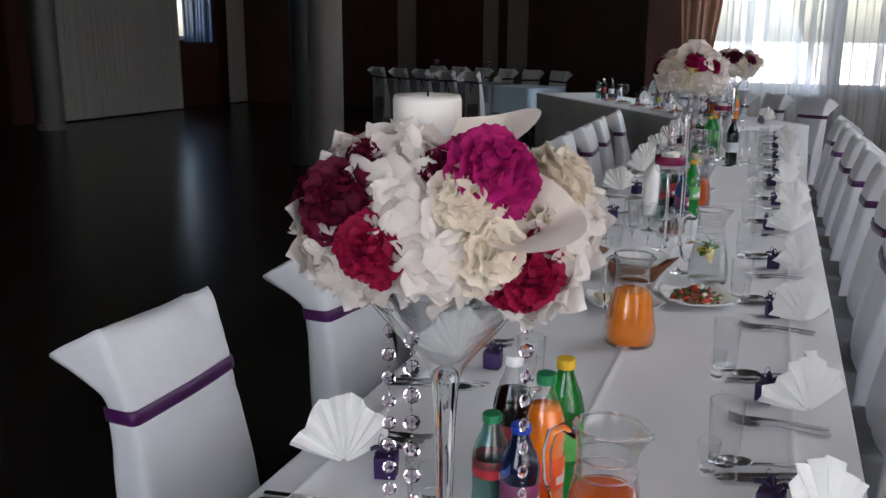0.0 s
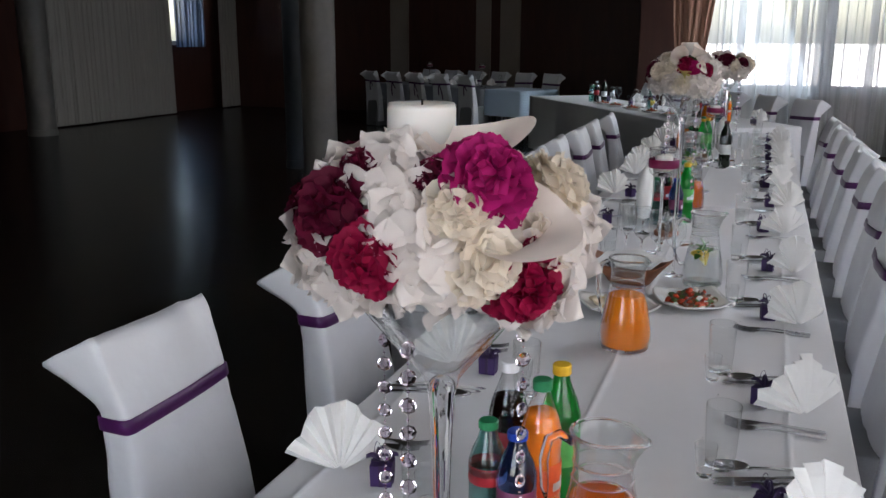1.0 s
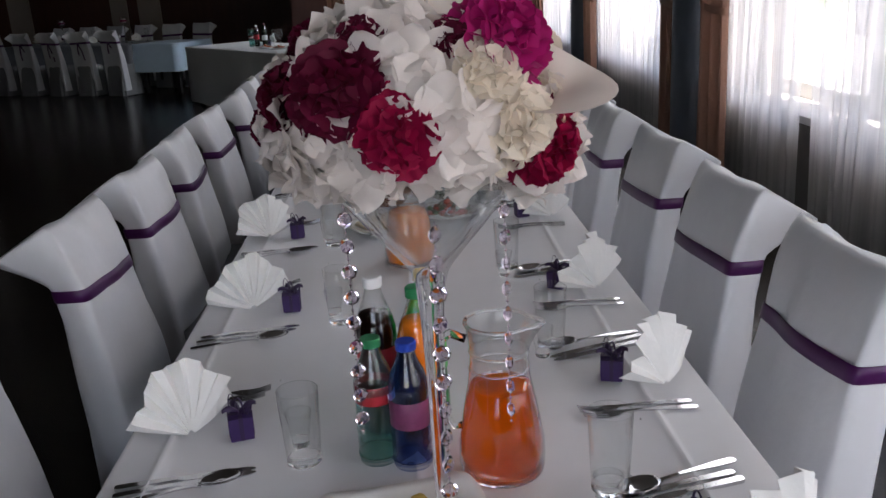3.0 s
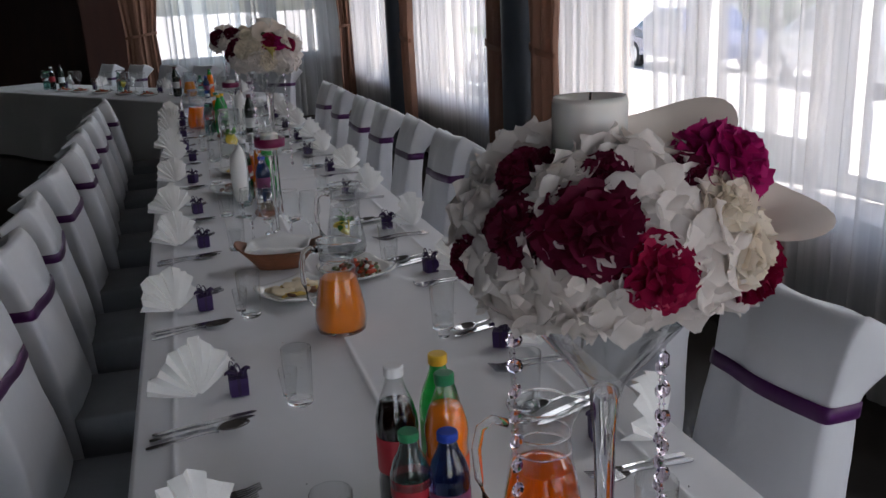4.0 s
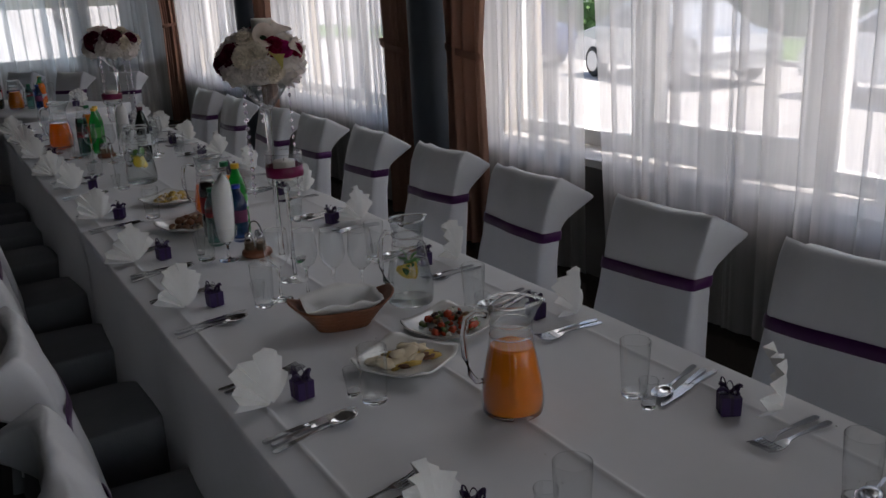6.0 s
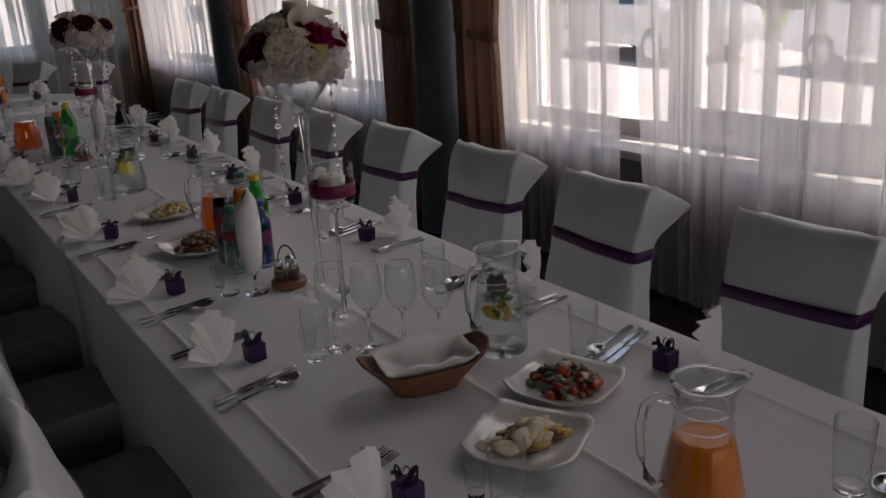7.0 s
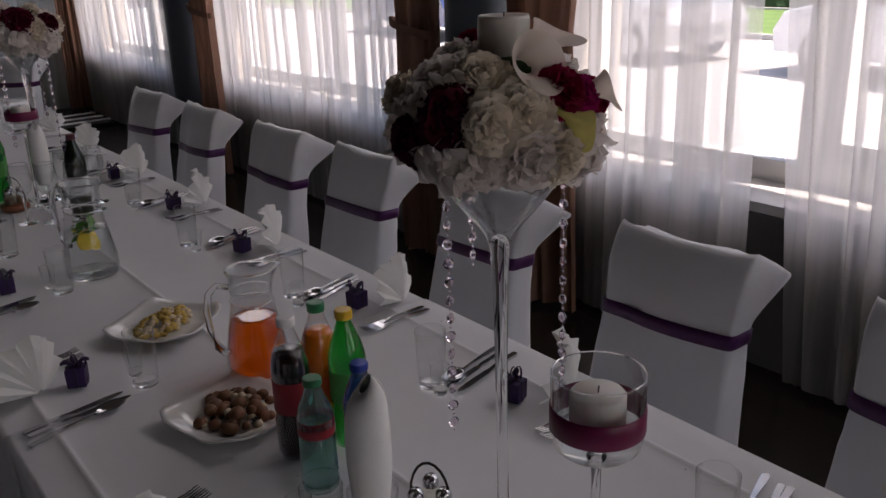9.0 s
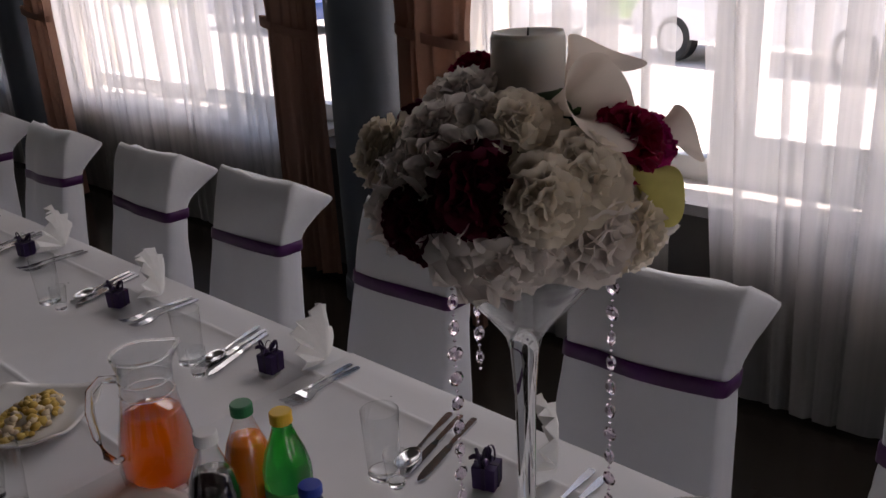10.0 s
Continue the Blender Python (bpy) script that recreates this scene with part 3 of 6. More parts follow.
    for k in range(ns - 1):
        bm.faces.new((front[k], front[k + 1], rear[k + 1], rear[k]))
    bm.faces.new([front[-1]] + top[ns:ns + len(sides)] + [rear[-1]])
    bm.faces.new([rear[0]] + top[2 * ns + len(sides):] + [front[0]])
    back = from_bm("back_cover", bm, M_COVER, True)

    bm = B()
    rows = [[bm.verts.new(p) for p in ring(z, xm, hw, hd, g)] for z, xm, hw, hd, g in ((0.801, 0.0635, 0.188, 0.037, 0.003), (0.803, 0.0638, 0.188, 0.037, 0.0055), (0.829, 0.0685, 0.188, 0.036, 0.0055), (0.831, 0.069, 0.188, 0.036, 0.003))]
    tilt = rnd.uniform(-0.02, 0.02)
    for r_ in rows:
        for v in r_:
            v.co.z += tilt * v.co.y * 2
    skin(bm, rows)
    ribbon = from_bm("ribbon", bm, M_RIBBON, True)

    # knot and two tails behind the back
    bm = B()
    for sd, ln in ((-1, 0.27 + 0.04 * math.sin(seed)), (1, 0.22 + 0.05 * math.cos(seed))):
        grid(bm, 3, 12, lambda u, v: (0.112 - 0.045 * v + 0.006 * math.sin(7 * v + sd), sd * (0.012 + 0.05 * v) + (u - 0.5) * 0.03, 0.815 - ln * v))
    bmesh.ops.transform(bm, matrix=pose(0.112, 0, 0.816) @ Matrix.Diagonal((0.6, 1.1, 0.9, 1)), verts=bmesh.ops.create_icosphere(bm, subdivisions=2, radius=0.02)["verts"])
    tails = from_bm("ribbon_tails", bm, M_RIBBON, True)

    # seat, its cloth coloured dark for the shade beside the table
    bm = B()
    rows = []
    for z, g in ((0.475, -0.02), (0.47, 0.0), (0.45, 0.006), (0.33, 0.012), (0.2, 0.022), (0.08, 0.034), (0.012, 0.04)):
        pts = []
        for k in range(72):
            a = 2 * math.pi * k / 72
            ca, sa = math.cos(a), math.sin(a)
            f = 0 if z > 0.44 else (0.45 - z) / 0.45
            w = 0.014 * f * math.sin(k * 0.9 + seed) + 0.012 * f * noise.noise((k * 0.2, seed, z))
            x = -0.11 + math.copysign(abs(ca) ** 0.28, ca) * (0.175 + g + w)
            y = math.copysign(abs(sa) ** 0.28, sa) * (0.19 + 0.3 * g + 0.5 * w)
            pts.append(bm.verts.new((x, y, z)))
        rows.append(pts)
    for a, b in zip(rows, rows[1:]):
        for k in range(72):
            bm.faces.new((a[k], b[k], b[(k + 1) % 72], a[(k + 1) % 72]))
    bm.faces.new(rows[0])
    skirt = from_bm("seat", bm, M_SEAT_SHADED, True)
    return (("back_cover", back, ""), ("ribbon", ribbon, "purple satin ribbon"), ("ribbon_tails", tails, "purple satin ribbon"), ("seat", skirt, "chair seat, darkened for shade"))


CHAIRL = "banquet chair in a white cloth cover with a purple ribbon"
CHAIRS = []
for s in range(4):
    c = thing("banquet_chair", CHAIRL, "chair", "chairs along the banquet table")
    for nm, me, lb in chair_mesh_parts(s * 1.7 + 0.4):
        ob = new(nm, me)
        ob.parent = c
        if lb:
            ob["label"] = lb
    CHAIRS.append(c)

rc = random.Random(5)
R_CHAIRS = ((0.265, 1.82), (0.265, 2.36), (0.272, 2.94), (0.278, 3.565), (0.290, 4.17), (0.294, 4.815), (0.287, 5.415), (0.28, 5.98), (0.275, 6.66), (0.275, 7.29))
L_CHAIRS = ((-1.212, 1.87), (-1.15, 2.57), (-1.145, 3.15), (-1.155, 3.77), (-1.165, 4.4), (-1.17, 5.07), (-1.18, 5.71), (-1.185, 6.31), (-1.19, 6.91), (-1.195, 7.58))
used = [0, 0, 0, 0]


def put_chair(x, y, turn, group=None, wide=0.90, tall=1.0):
    k = (sum(used)) % 4
    m = pose(x, y, 0, 0, 0, turn) @ Matrix.Diagonal((1.0, wide, tall, 1.0))
    if used[k] == 0:
        CHAIRS[k].matrix_basis = m
        c = CHAIRS[k]
    else:
        c = copy_thing(CHAIRS[k], m)
        c.matrix_basis = m
    used[k] += 1
    if group:
        c["group"] = group
    return c


for x, y in R_CHAIRS:
    put_chair(x + rc.uniform(-0.008, 0.008), y, rc.uniform(-3, 3))
for x, y in L_CHAIRS:
    put_chair(x + rc.uniform(-0.012, 0.012), y, 180 + rc.uniform(-4, 4), wide=0.88, tall=0.962)
# far side and end of the head table
hd, hn = Vector((*HD, 0)).normalized(), Vector((*HN, 0)).normalized()
face = math.degrees(math.atan2(hn.y, hn.x))
for k in range(6):
    p = Vector((*HC, 0)) + hd * (0.30 + 0.66 * k) + hn * (0.85 + 0.26)
    put_chair(p.x, p.y, face + rc.uniform(-4, 4), "chairs behind the head table")

# side tables with their chairs in the dark hall, in a slanting row
SC, SD, SN = Vector((-3.72, 13.95, 0)), Vector((-0.90, 0.43, 0)).normalized(), Vector((0.43, 0.90, 0)).normalized()


def on_side(u, v, turn=0.0, z=TZ + 0.003):
    p = SC + SD * u + SN * v
    return pose(p.x, p.y, z, 0, 0, turn)


SF = math.degrees(math.atan2(SN.y, SN.x))
pg = SC + SD * 0.86
# the near end's cloth is coloured as daylit, the rest as shaded
dining_table(SC[:2], SD[:2], SN[:2], 0.82, 0.85, "small table in the hall, its cloth tinted as daylit")
tablecloth("tablecloth", SC[:2], SD, SN, 0.82, 0.85, TZ, 0.42, "tablecloth with hanging corners, tinted pale blue for cool daylight", 5.0, material=M_CLOTH_DAYLIT)
dining_table(pg[:2], SD[:2], SN[:2], 2.9, 0.85, "side table in the dark hall, its cloth darkened for shade")
tablecloth("tablecloth", pg[:2], SD, SN, 2.9, 0.85, TZ, 0.42, "side table cloth darkened to slate grey for shade", 9.0, material=M_CLOTH_SHADED)
for k in range(5):
    p = SC + SD * (1.0 + 0.60 * k) - SN * 0.20
    put_chair(p.x, p.y, SF + 180 + rc.uniform(-6, 6), "chairs round the side table")
for k in range(6):
    p = SC + SD * (0.35 + 0.60 * k) + SN * 1.05
    put_chair(p.x, p.y, SF + rc.uniform(-6, 6), "chairs round the side table")


# ---- tableware materials ----
M_GLASS = mat("clear glass", (1, 1, 1), 0.0, var=0.0, transmission=1.0, ior=1.45)
M_STEM = mat("clear stem glass", (1, 1, 1), 0.0, var=0.0, transmission=1.0, ior=1.28)
M_STEEL = mat("polished cutlery steel", (0.58, 0.58, 0.60), 0.14, metal=1.0, var=0.1, scale=30)
M_PURPLE = mat("purple card", (0.042, 0.016, 0.10), 0.55, var=0.12, scale=30)
M_DARKRIB = mat("dark violet ribbon", (0.03, 0.012, 0.06), 0.4, var=0.15, scale=30)
M_NAPKIN = mat("white paper napkin", (0.82, 0.81, 0.79), 0.9, var=0.04, scale=20, bump=0.1, bump_scale=300, sss=0.0)
M_PORCELAIN = mat("white porcelain", (0.80, 0.79, 0.76), 0.15, var=0.03, scale=6, coat=0.4)
M_OJ = mat("orange juice", (0.82, 0.225, 0.006), 0.2, var=0.06, scale=20, sss=0.15)
M_ORANGEADE = thin_glass("red-orange drink", (1.0, 0.40, 0.012), 1.33, 0.60)
M_COLA = mat("dark cola", (0.010, 0.004, 0.003), 0.08, var=0.1, scale=10, coat=0.4)
M_FANTA = mat("orange soda", (0.95, 0.24, 0.012), 0.15, var=0.05, scale=20, sss=0.2, coat=0.3)
M_GREENPET = thin_glass("green bottle plastic", (0.05, 0.60, 0.16), 1.45, 0.5)
M_TEALPET = thin_glass("pale teal bottle plastic", (0.46, 0.74, 0.70), 1.45, 0.15)
M_BLUEPET = thin_glass("blue bottle plastic", (0.13, 0.25, 0.58), 1.45, 0.2)
M_CLEARPET = thin_glass("clear bottle plastic", (0.95, 0.96, 0.96), 1.4)
M_CAPW = mat("white bottle cap", (0.75, 0.74, 0.74), 0.4, var=0.05)
M_CAPY = mat("yellow bottle cap", (0.75, 0.46, 0.03), 0.4, var=0.05)
M_CAPG = mat("green bottle cap", (0.02, 0.20, 0.08), 0.4, var=0.05)
M_CAPB = mat("blue bottle cap", (0.015, 0.05, 0.36), 0.4, var=0.05)
M_LABELR = mat("red bottle label", (0.36, 0.02, 0.03), 0.45, var=0.15, scale=60)
M_LABELO = mat("orange-red bottle label", (0.85, 0.14, 0.03), 0.45, var=0.2, scale=60)
M_LABELB = mat("dark plum bottle label", (0.16, 0.035, 0.10), 0.45, var=0.3, scale=60)
M_LABELW = mat("white bottle label", (0.7, 0.72, 0.72), 0.5, var=0.1, scale=60)
M_LABELG = mat("green and yellow bottle label", (0.10, 0.45, 0.10), 0.45, var=0.3, scale=60)
M_WICKER = mat("brown glazed basket", (0.20, 0.075, 0.035), 0.5, var=0.35, scale=25, bump=0.3, bump_scale=90)
M_WOOD = mat("red-brown turned wood", (0.26, 0.095, 0.045), 0.4, var=0.25, scale=14, coat=0.2, stretch=(1, 1, 5))
M_WAX = mat("white candle wax", (0.64, 0.61, 0.57), 0.5, var=0.05, scale=10, sss=0.25)
M_MAGENTA = mat("magenta satin band", (0.18, 0.008, 0.06), 0.35, var=0.15, scale=30)
M_CRYSTAL = mat("pink-tinted acrylic crystal", (0.96, 0.86, 0.95), 0.02, var=0.0, transmission=1.0, ior=1.26)
M_WIRE = mat("dark metal wire", (0.04, 0.035, 0.03), 0.35, metal=0.8, var=0.1)
M_PEPPER = mat("ground spice", (0.18, 0.12, 0.07), 0.9, var=0.3, scale=300)
M_WATER = thin_glass("water", (0.93, 0.95, 0.94), 1.33)
M_LEMON = mat("lemon slice", (0.80, 0.60, 0.06), 0.45, var=0.15, scale=60, sss=0.2)
M_MINT = mat("mint leaf", (0.06, 0.20, 0.03), 0.5, var=0.3, scale=60, island=0.4)
M_LETTUCE = mat("salad leaf", (0.09, 0.14, 0.035), 0.5, var=0.35, scale=50, island=0.6)
M_TOMATO = mat("tomato", (0.50, 0.06, 0.02), 0.25, var=0.2, scale=50, island=0.4, coat=0.2)
M_FETA = mat("white cheese", (0.75, 0.72, 0.64), 0.7, var=0.1, scale=60, island=0.2)
M_OLIVE = mat("black olive", (0.03, 0.02, 0.02), 0.3, var=0.3, scale=50, island=0.3)
M_YELLOWFOOD = mat("yellow potato and egg", (0.62, 0.42, 0.10), 0.6, var=0.25, scale=50, island=0.5)
M_MEAT = mat("browned meat roll", (0.20, 0.085, 0.04), 0.5, var=0.4, scale=50, island=0.7)
M_CREAM = mat("pale cream spread", (0.72, 0.60, 0.42), 0.6, var=0.2, scale=40, island=0.4)
M_WINEBOT = mat("dark wine bottle glass", (0.012, 0.02, 0.012), 0.06, var=0.1, coat=0.5)
M_DARKBOX = mat("dark bottle label", (0.09, 0.02, 0.03), 0.5, var=0.2)


def glassy(ob):
    ob.visible_shadow = False
    return ob


def at(x, y, turn=0.0, z=TZ + 0.003):
    return pose(x, y, z, 0, 0, turn)


def place_all(proto, spots, **tags):
    """The prototype at the first spot, copies at the others."""
    out = []
    for i, m in enumerate(spots):
        if i == 0:
            proto.matrix_basis = m
            out.append(proto)
        else:
            out.append(copy_thing(proto, m))
    return out


# ---- glasses ----
def tumbler(name, r0, r1, h, label, group, base=0.012, n=28):
    t = thing(name, label, "glass", group)
    bm = B()
    lathe(bm, [(r0 * 0.98, base * 0.8), (r0 + (r1 - r0) * 0.5, h * 0.5), (r1, h - 0.001), (r1 - 0.0006, h), (r1 - 0.0012, h - 0.001)], n)
    glassy(part("glass_wall", bm, M_THIN, t, smooth=True))
    bm = B()
    lathe(bm, [(0, 0.001), (r0 * 0.84, 0.0), (r0, 0.004), (r0 * 1.0, base * 0.8), (r0 * 0.7, base), (0, base)], n)
    glassy(part("glass_base", bm, M_GLASS, t, smooth=True))
    bm = B()
    tube(bm, [(r1 - 0.0005 * math.cos(math.pi * k / 14), r1 - 0.0005 * math.sin(math.pi * k / 14), h) for k in range(29)], 0.0009, 6)
    glassy(part("rim", bm, M_GLASS, t, smooth=True))
    return t


def stem_glass(name, label, group, h=0.205, bowl=0.036, rim=0.03, n=28):
    t = thing(name, label, "wine glass", group)
    bm = B()
    zb = h * 0.47
    lathe(bm, [(0, 0.0), (0.034, 0.0), (0.034, 0.0015), (0.012, 0.004), (0.0045, 0.012), (0.0038, 0.05), (0.0042, zb - 0.006), (0.010, zb), (0, zb + 0.004)], n)
    glassy(part("stem", bm, M_GLASS, t, smooth=True))
    bm = B()
    lathe(bm, [(0.009, zb), (bowl * 0.72, zb + 0.014), (bowl, zb + 0.042), (bowl * 0.99, zb + 0.06), (rim + 0.001, h - 0.001), (rim + 0.0004, h), (rim - 0.0006, h - 0.001)], n)
    glassy(part("bowl", bm, M_THIN, t, smooth=True))
    bm = B()
    tube(bm, [(rim * math.cos(math.pi * k / 14), rim * math.sin(math.pi * k / 14), h) for k in range(29)], 0.0009, 6)
    glassy(part("rim", bm, M_GLASS, t, smooth=True))
    return t


# ---- favour box ----
def favour_box():
    t = thing("favour_box", "small purple gift box tied with dark ribbon loops", "gift box", "gift boxes at the place settings")
    bm = B()
    vs = box(bm, (-0.0225, -0.0225, 0), (0.0225, 0.0225, 0.048), 0.0025)
    for v in vs:
        if v.is_valid and v.co.z > 0.03:
            v.co.x *= 1.05
            v.co.y *= 1.05
    part("box_body", bm, M_PURPLE, t)
    bm = B()
    for ax in (0, 1):
        e = 0.0242
        if ax:
            box(bm, (-0.004, -e, 0.001), (0.004, e, 0.0493))
        else:
            box(bm, (-e, -0.004, 0.001), (e, 0.004, 0.0497))
    part("ribbon_band", bm, M_DARKRIB, t)
    for k, (tw, h, w) in enumerate(((20, 0.036, 0.009), (-35, 0.030, 0.010), (70, 0.024, 0.012))):
        bm = B()

        def loop(u, v, h=h, w=w):
            a = math.pi * (1.15 * u - 0.075)
            return (w * math.cos(a), (v - 0.5) * 0.005, 0.049 + h * math.sin(a) + 0.003)
        vs = grid(bm, 16, 1, loop)
        bmesh.ops.transform(bm, matrix=pose(0.006 * (k - 1), 0.004 * (k - 1), 0, 14 * (k - 1), 0, tw), verts=vs)
        ob = part("ribbon_loop", bm, M_DARKRIB, t, smooth=True)
        so = ob.modifiers.new("thickness", 'SOLIDIFY')
        so.thickness = 0.0008
    for k, tw in enumerate((12, 196, 118)):
        bm = B()
        vs = grid(bm, 4, 8, lambda u, v: (0.034 * v, (u - 0.5) * 0.016 * math.sin(math.pi * (0.06 + 0.9 * v)), 0.051 + 0.016 * math.sin(2.4 * v) + 0.004 * math.cos(6 * (u - 0.5))))
        bmesh.ops.transform(bm, matrix=pose(0, 0, 0, 0, 0, tw), verts=vs)
        ob = part("ribbon_tail", bm, M_DARKRIB, t, smooth=True)
        ob.modifiers.new("thickness", 'SOLIDIFY').thickness = 0.0008
    return t


# ---- fan napkin ----
def fan_napkin(seed):
    rnd = random.Random(seed)
    t = thing("fan_napkin", "white paper napkin folded into a standing fan", "napkin", "fan napkins at the place settings")
    bm = B()
    n = 19
    a0, a1 = math.radians(12 + rnd.uniform(-8, 6)), math.radians(168 + rnd.uniform(-6, 8))
    rows = []
    for j in range(7):
        f = j / 6
        row = []
        for i in range(n):
            a = a0 + (a1 - a0) * i / (n - 1)
            r = 0.008 + 0.112 * f * (1 + 0.06 * math.sin(i * 1.3 + seed) + (0.02 if i % 2 else -0.03) * f)
            zig = (0.5 - (i % 2)) * (0.003 + 0.017 * f) * (0.75 + 0.5 * math.sin(i * 1.7 + seed) ** 2)
            lean = (0.022 + 0.014 * math.sin(i * 0.6 + seed * 2)) * f * f + rnd.uniform(-0.002, 0.002) * f
            row.append(bm.verts.new((0.80 * r * math.cos(a), zig + lean, 0.014 + r * math.sin(a))))
        rows.append(row)
    for a, b in zip(rows, rows[1:]):
        for i in range(n - 1):
            bm.faces.new((a[i], a[i + 1], b[i + 1], b[i]))
    for v in bm.verts:
        v.co.z = max(v.co.z, 0.002)
    ob = part("fan", bm, M_NAPKIN, t)
    ob.modifiers.new("thickness", 'SOLIDIFY').thickness = 0.0016
    return t


# ---- cutlery: lies along +x with the handle end at x = 0 ----
def outline_blade(bm, pts, z0, z1, bow=0.0):
    """A strip from (x, half width, lift) rows, with thickness."""
    top, bot = [], []
    for x, w, lift in pts:
        top.append([bm.verts.new((x, s * w, z1 + lift)) for s in (-1, 1)])
        bot.append([bm.verts.new((x, s * w, z0 + lift)) for s in (-1, 1)])
    for i in range(len(pts) - 1):
        bm.faces.new((top[i][0], top[i + 1][0], top[i + 1][1], top[i][1]))
        bm.faces.new((bot[i][1], bot[i + 1][1], bot[i + 1][0], bot[i][0]))
        for s in (0, 1):
            bm.faces.new((top[i][s], bot[i][s], bot[i + 1][s], top[i + 1][s]))
    for i in (0, -1):
        bm.faces.new((top[i][0], top[i][1], bot[i][1], bot[i][0]))


HANDLE = [(0.0, 0.004, 0.001), (0.006, 0.0068, 0.001), (0.03, 0.0070, 0.002), (0.07, 0.0042, 0.004), (0.10, 0.0028, 0.005)]


def knife():
    t = thing("table_knife", "polished steel table knife lying on the cloth", "knife", "cutlery at the place settings")
    bm = B()
    outline_blade(bm, [(0.0, 0.004, 0.0), (0.005, 0.0062, 0.0), (0.08, 0.0052, 0.0), (0.092, 0.0042, 0.0)], 0.0, 0.006)
    part("handle", bm, M_STEEL, t)
    bm = B()
    outline_blade(bm, [(0.092, 0.0042, 0.002), (0.105, 0.0070, 0.001), (0.175, 0.0082, 0.0), (0.198, 0.0060, 0.0), (0.208, 0.001, 0.0)], 0.001, 0.003)
    part("blade", bm, M_STEEL, t)
    return t


def fork():
    t = thing("table_fork", "polished steel table fork lying on the cloth", "fork", "cutlery at the place settings")
    bm = B()
    outline_blade(bm, HANDLE + [(0.125, 0.004, 0.004), (0.138, 0.010, 0.002), (0.152, 0.012, 0.001)], 0.0, 0.0028)
    part("handle", bm, M_STEEL, t)
    for k in range(4):
        bm = B()
        y = (k - 1.5) * 0.0066
        for x0, x1, l0, l1 in ((0.151, 0.172, 0.001, 0.002), (0.172, 0.195, 0.002, 0.008)):
            vs = [bm.verts.new((x, y + s * 0.0018 * (1 if x < 0.19 else 0.4), (l0 if x == x0 else l1) + h)) for x in (x0, x1) for s in (-1, 1) for h in (0.0, 0.0022)]
            for f in ((0, 1, 3, 2), (4, 6, 7, 5), (0, 4, 5, 1), (2, 3, 7, 6), (1, 5, 7, 3), (0, 2, 6, 4)):
                bm.faces.new([vs[i] for i in f])
        part("tine", bm, M_STEEL, t)
    return t


def spoon():
    t = thing("table_spoon", "polished steel spoon lying on the cloth", "spoon", "cutlery at the place settings")
    bm = B()
    outline_blade(bm, HANDLE + [(0.128, 0.0035, 0.004), (0.138, 0.006, 0.002)], 0.0, 0.0028)
    part("handle", bm, M_STEEL, t)
    bm = B()

    def bowl(u, v):
        a, r = 2 * math.pi * u, v
        return (0.168 + 0.034 * r * math.cos(a), 0.0205 * r * math.sin(a), 0.0015 + 0.008 * r * r)
    grid(bm, 24, 5, bowl)
    bmesh.ops.remove_doubles(bm, verts=bm.verts, dist=0.0002)
    ob = part("bowl", bm, M_STEEL, t, smooth=True)
    ob.modifiers.new("thickness", 'SOLIDIFY').thickness = 0.0012
    return t


# ---- place settings ----
R_SET = [(-0.045, 1.33), (-0.045, 1.832), (-0.056, 2.323), (-0.049, 2.966), (-0.051, 3.545), (-0.073, 4.208), (-0.049, 4.814), (-0.075, 5.41), (-0.052, 6.005), (-0.06, 6.62), (-0.06, 7.25), (-0.06, 7.85)]
L_SET = [(-0.69, 1.20), (-0.691, 1.717), (-0.672, 2.292), (-0.723, 2.895), (-0.706, 3.592), (-0.712, 4.156), (-0.715, 4.859), (-0.702, 5.545), (-0.738, 5.98), (-0.74, 6.60), (-0.74, 7.22), (-0.74, 7.80)]
rs = random.Random(11)
boxes, naps, knives, forks, spoons, tumblers, shots = [], [[], [], []], [], [], [], [], []
for side, sets in ((1, R_SET), (-1, L_SET)):
    for i, (x, y) in enumerate(sets):
        j = lambda a: rs.uniform(-a, a)
        boxes.append(at(x, y, rs.uniform(-30, 30)) @ Matrix.Scale(0.92, 4))
        naps[i % 3].append(at(x + (0.085 if side > 0 else -0.085) + j(0.008), y + (-0.07 if side > 0 else -0.015) + j(0.01), (38 if side > 0 else 31) + j(7)))
        # the guest's right hand lies towards +y on the window side, towards -y on the hall side
        edge = right_edge(y) - 0.05 if side > 0 else left_edge(y) + 0.02
        heading = 180 if side > 0 else 0
        base = heading + (16 if side > 0 else 12)
        for k in range(2):
            knives.append(at(edge + j(0.008), y + side * (0.145 + 0.020 * k) + j(0.004), base + j(4)))
            forks.append(at(edge + side * 0.005 + j(0.006), y - side * (0.115 + 0.022 * k) + j(0.004), heading + (4 if side > 0 else 8) + j(5)))
        spoons.append(at(edge + j(0.008), y + side * 0.195 + j(0.004), base + 2 + j(5)))
        gx = x - side * 0.09
        tumblers.append(at(gx + j(0.012), y + side * 0.16 + j(0.015), j(90)) if side > 0 else at(gx + 0.03 + j(0.012), y - 0.11 + j(0.015), j(90)))
        shots.append(at(gx - side * 0.015 + j(0.012), y + side * 0.10 + j(0.012), j(90)) if side > 0 else at(gx + 0.012 + j(0.012), y - 0.05 + j(0.012), j(90)))
place_all(favour_box(), boxes)
for k in range(3):
    place_all(fan_napkin(k + 3), naps[k])
place_all(knife(), knives)
place_all(fork(), forks)
place_all(spoon(), spoons)
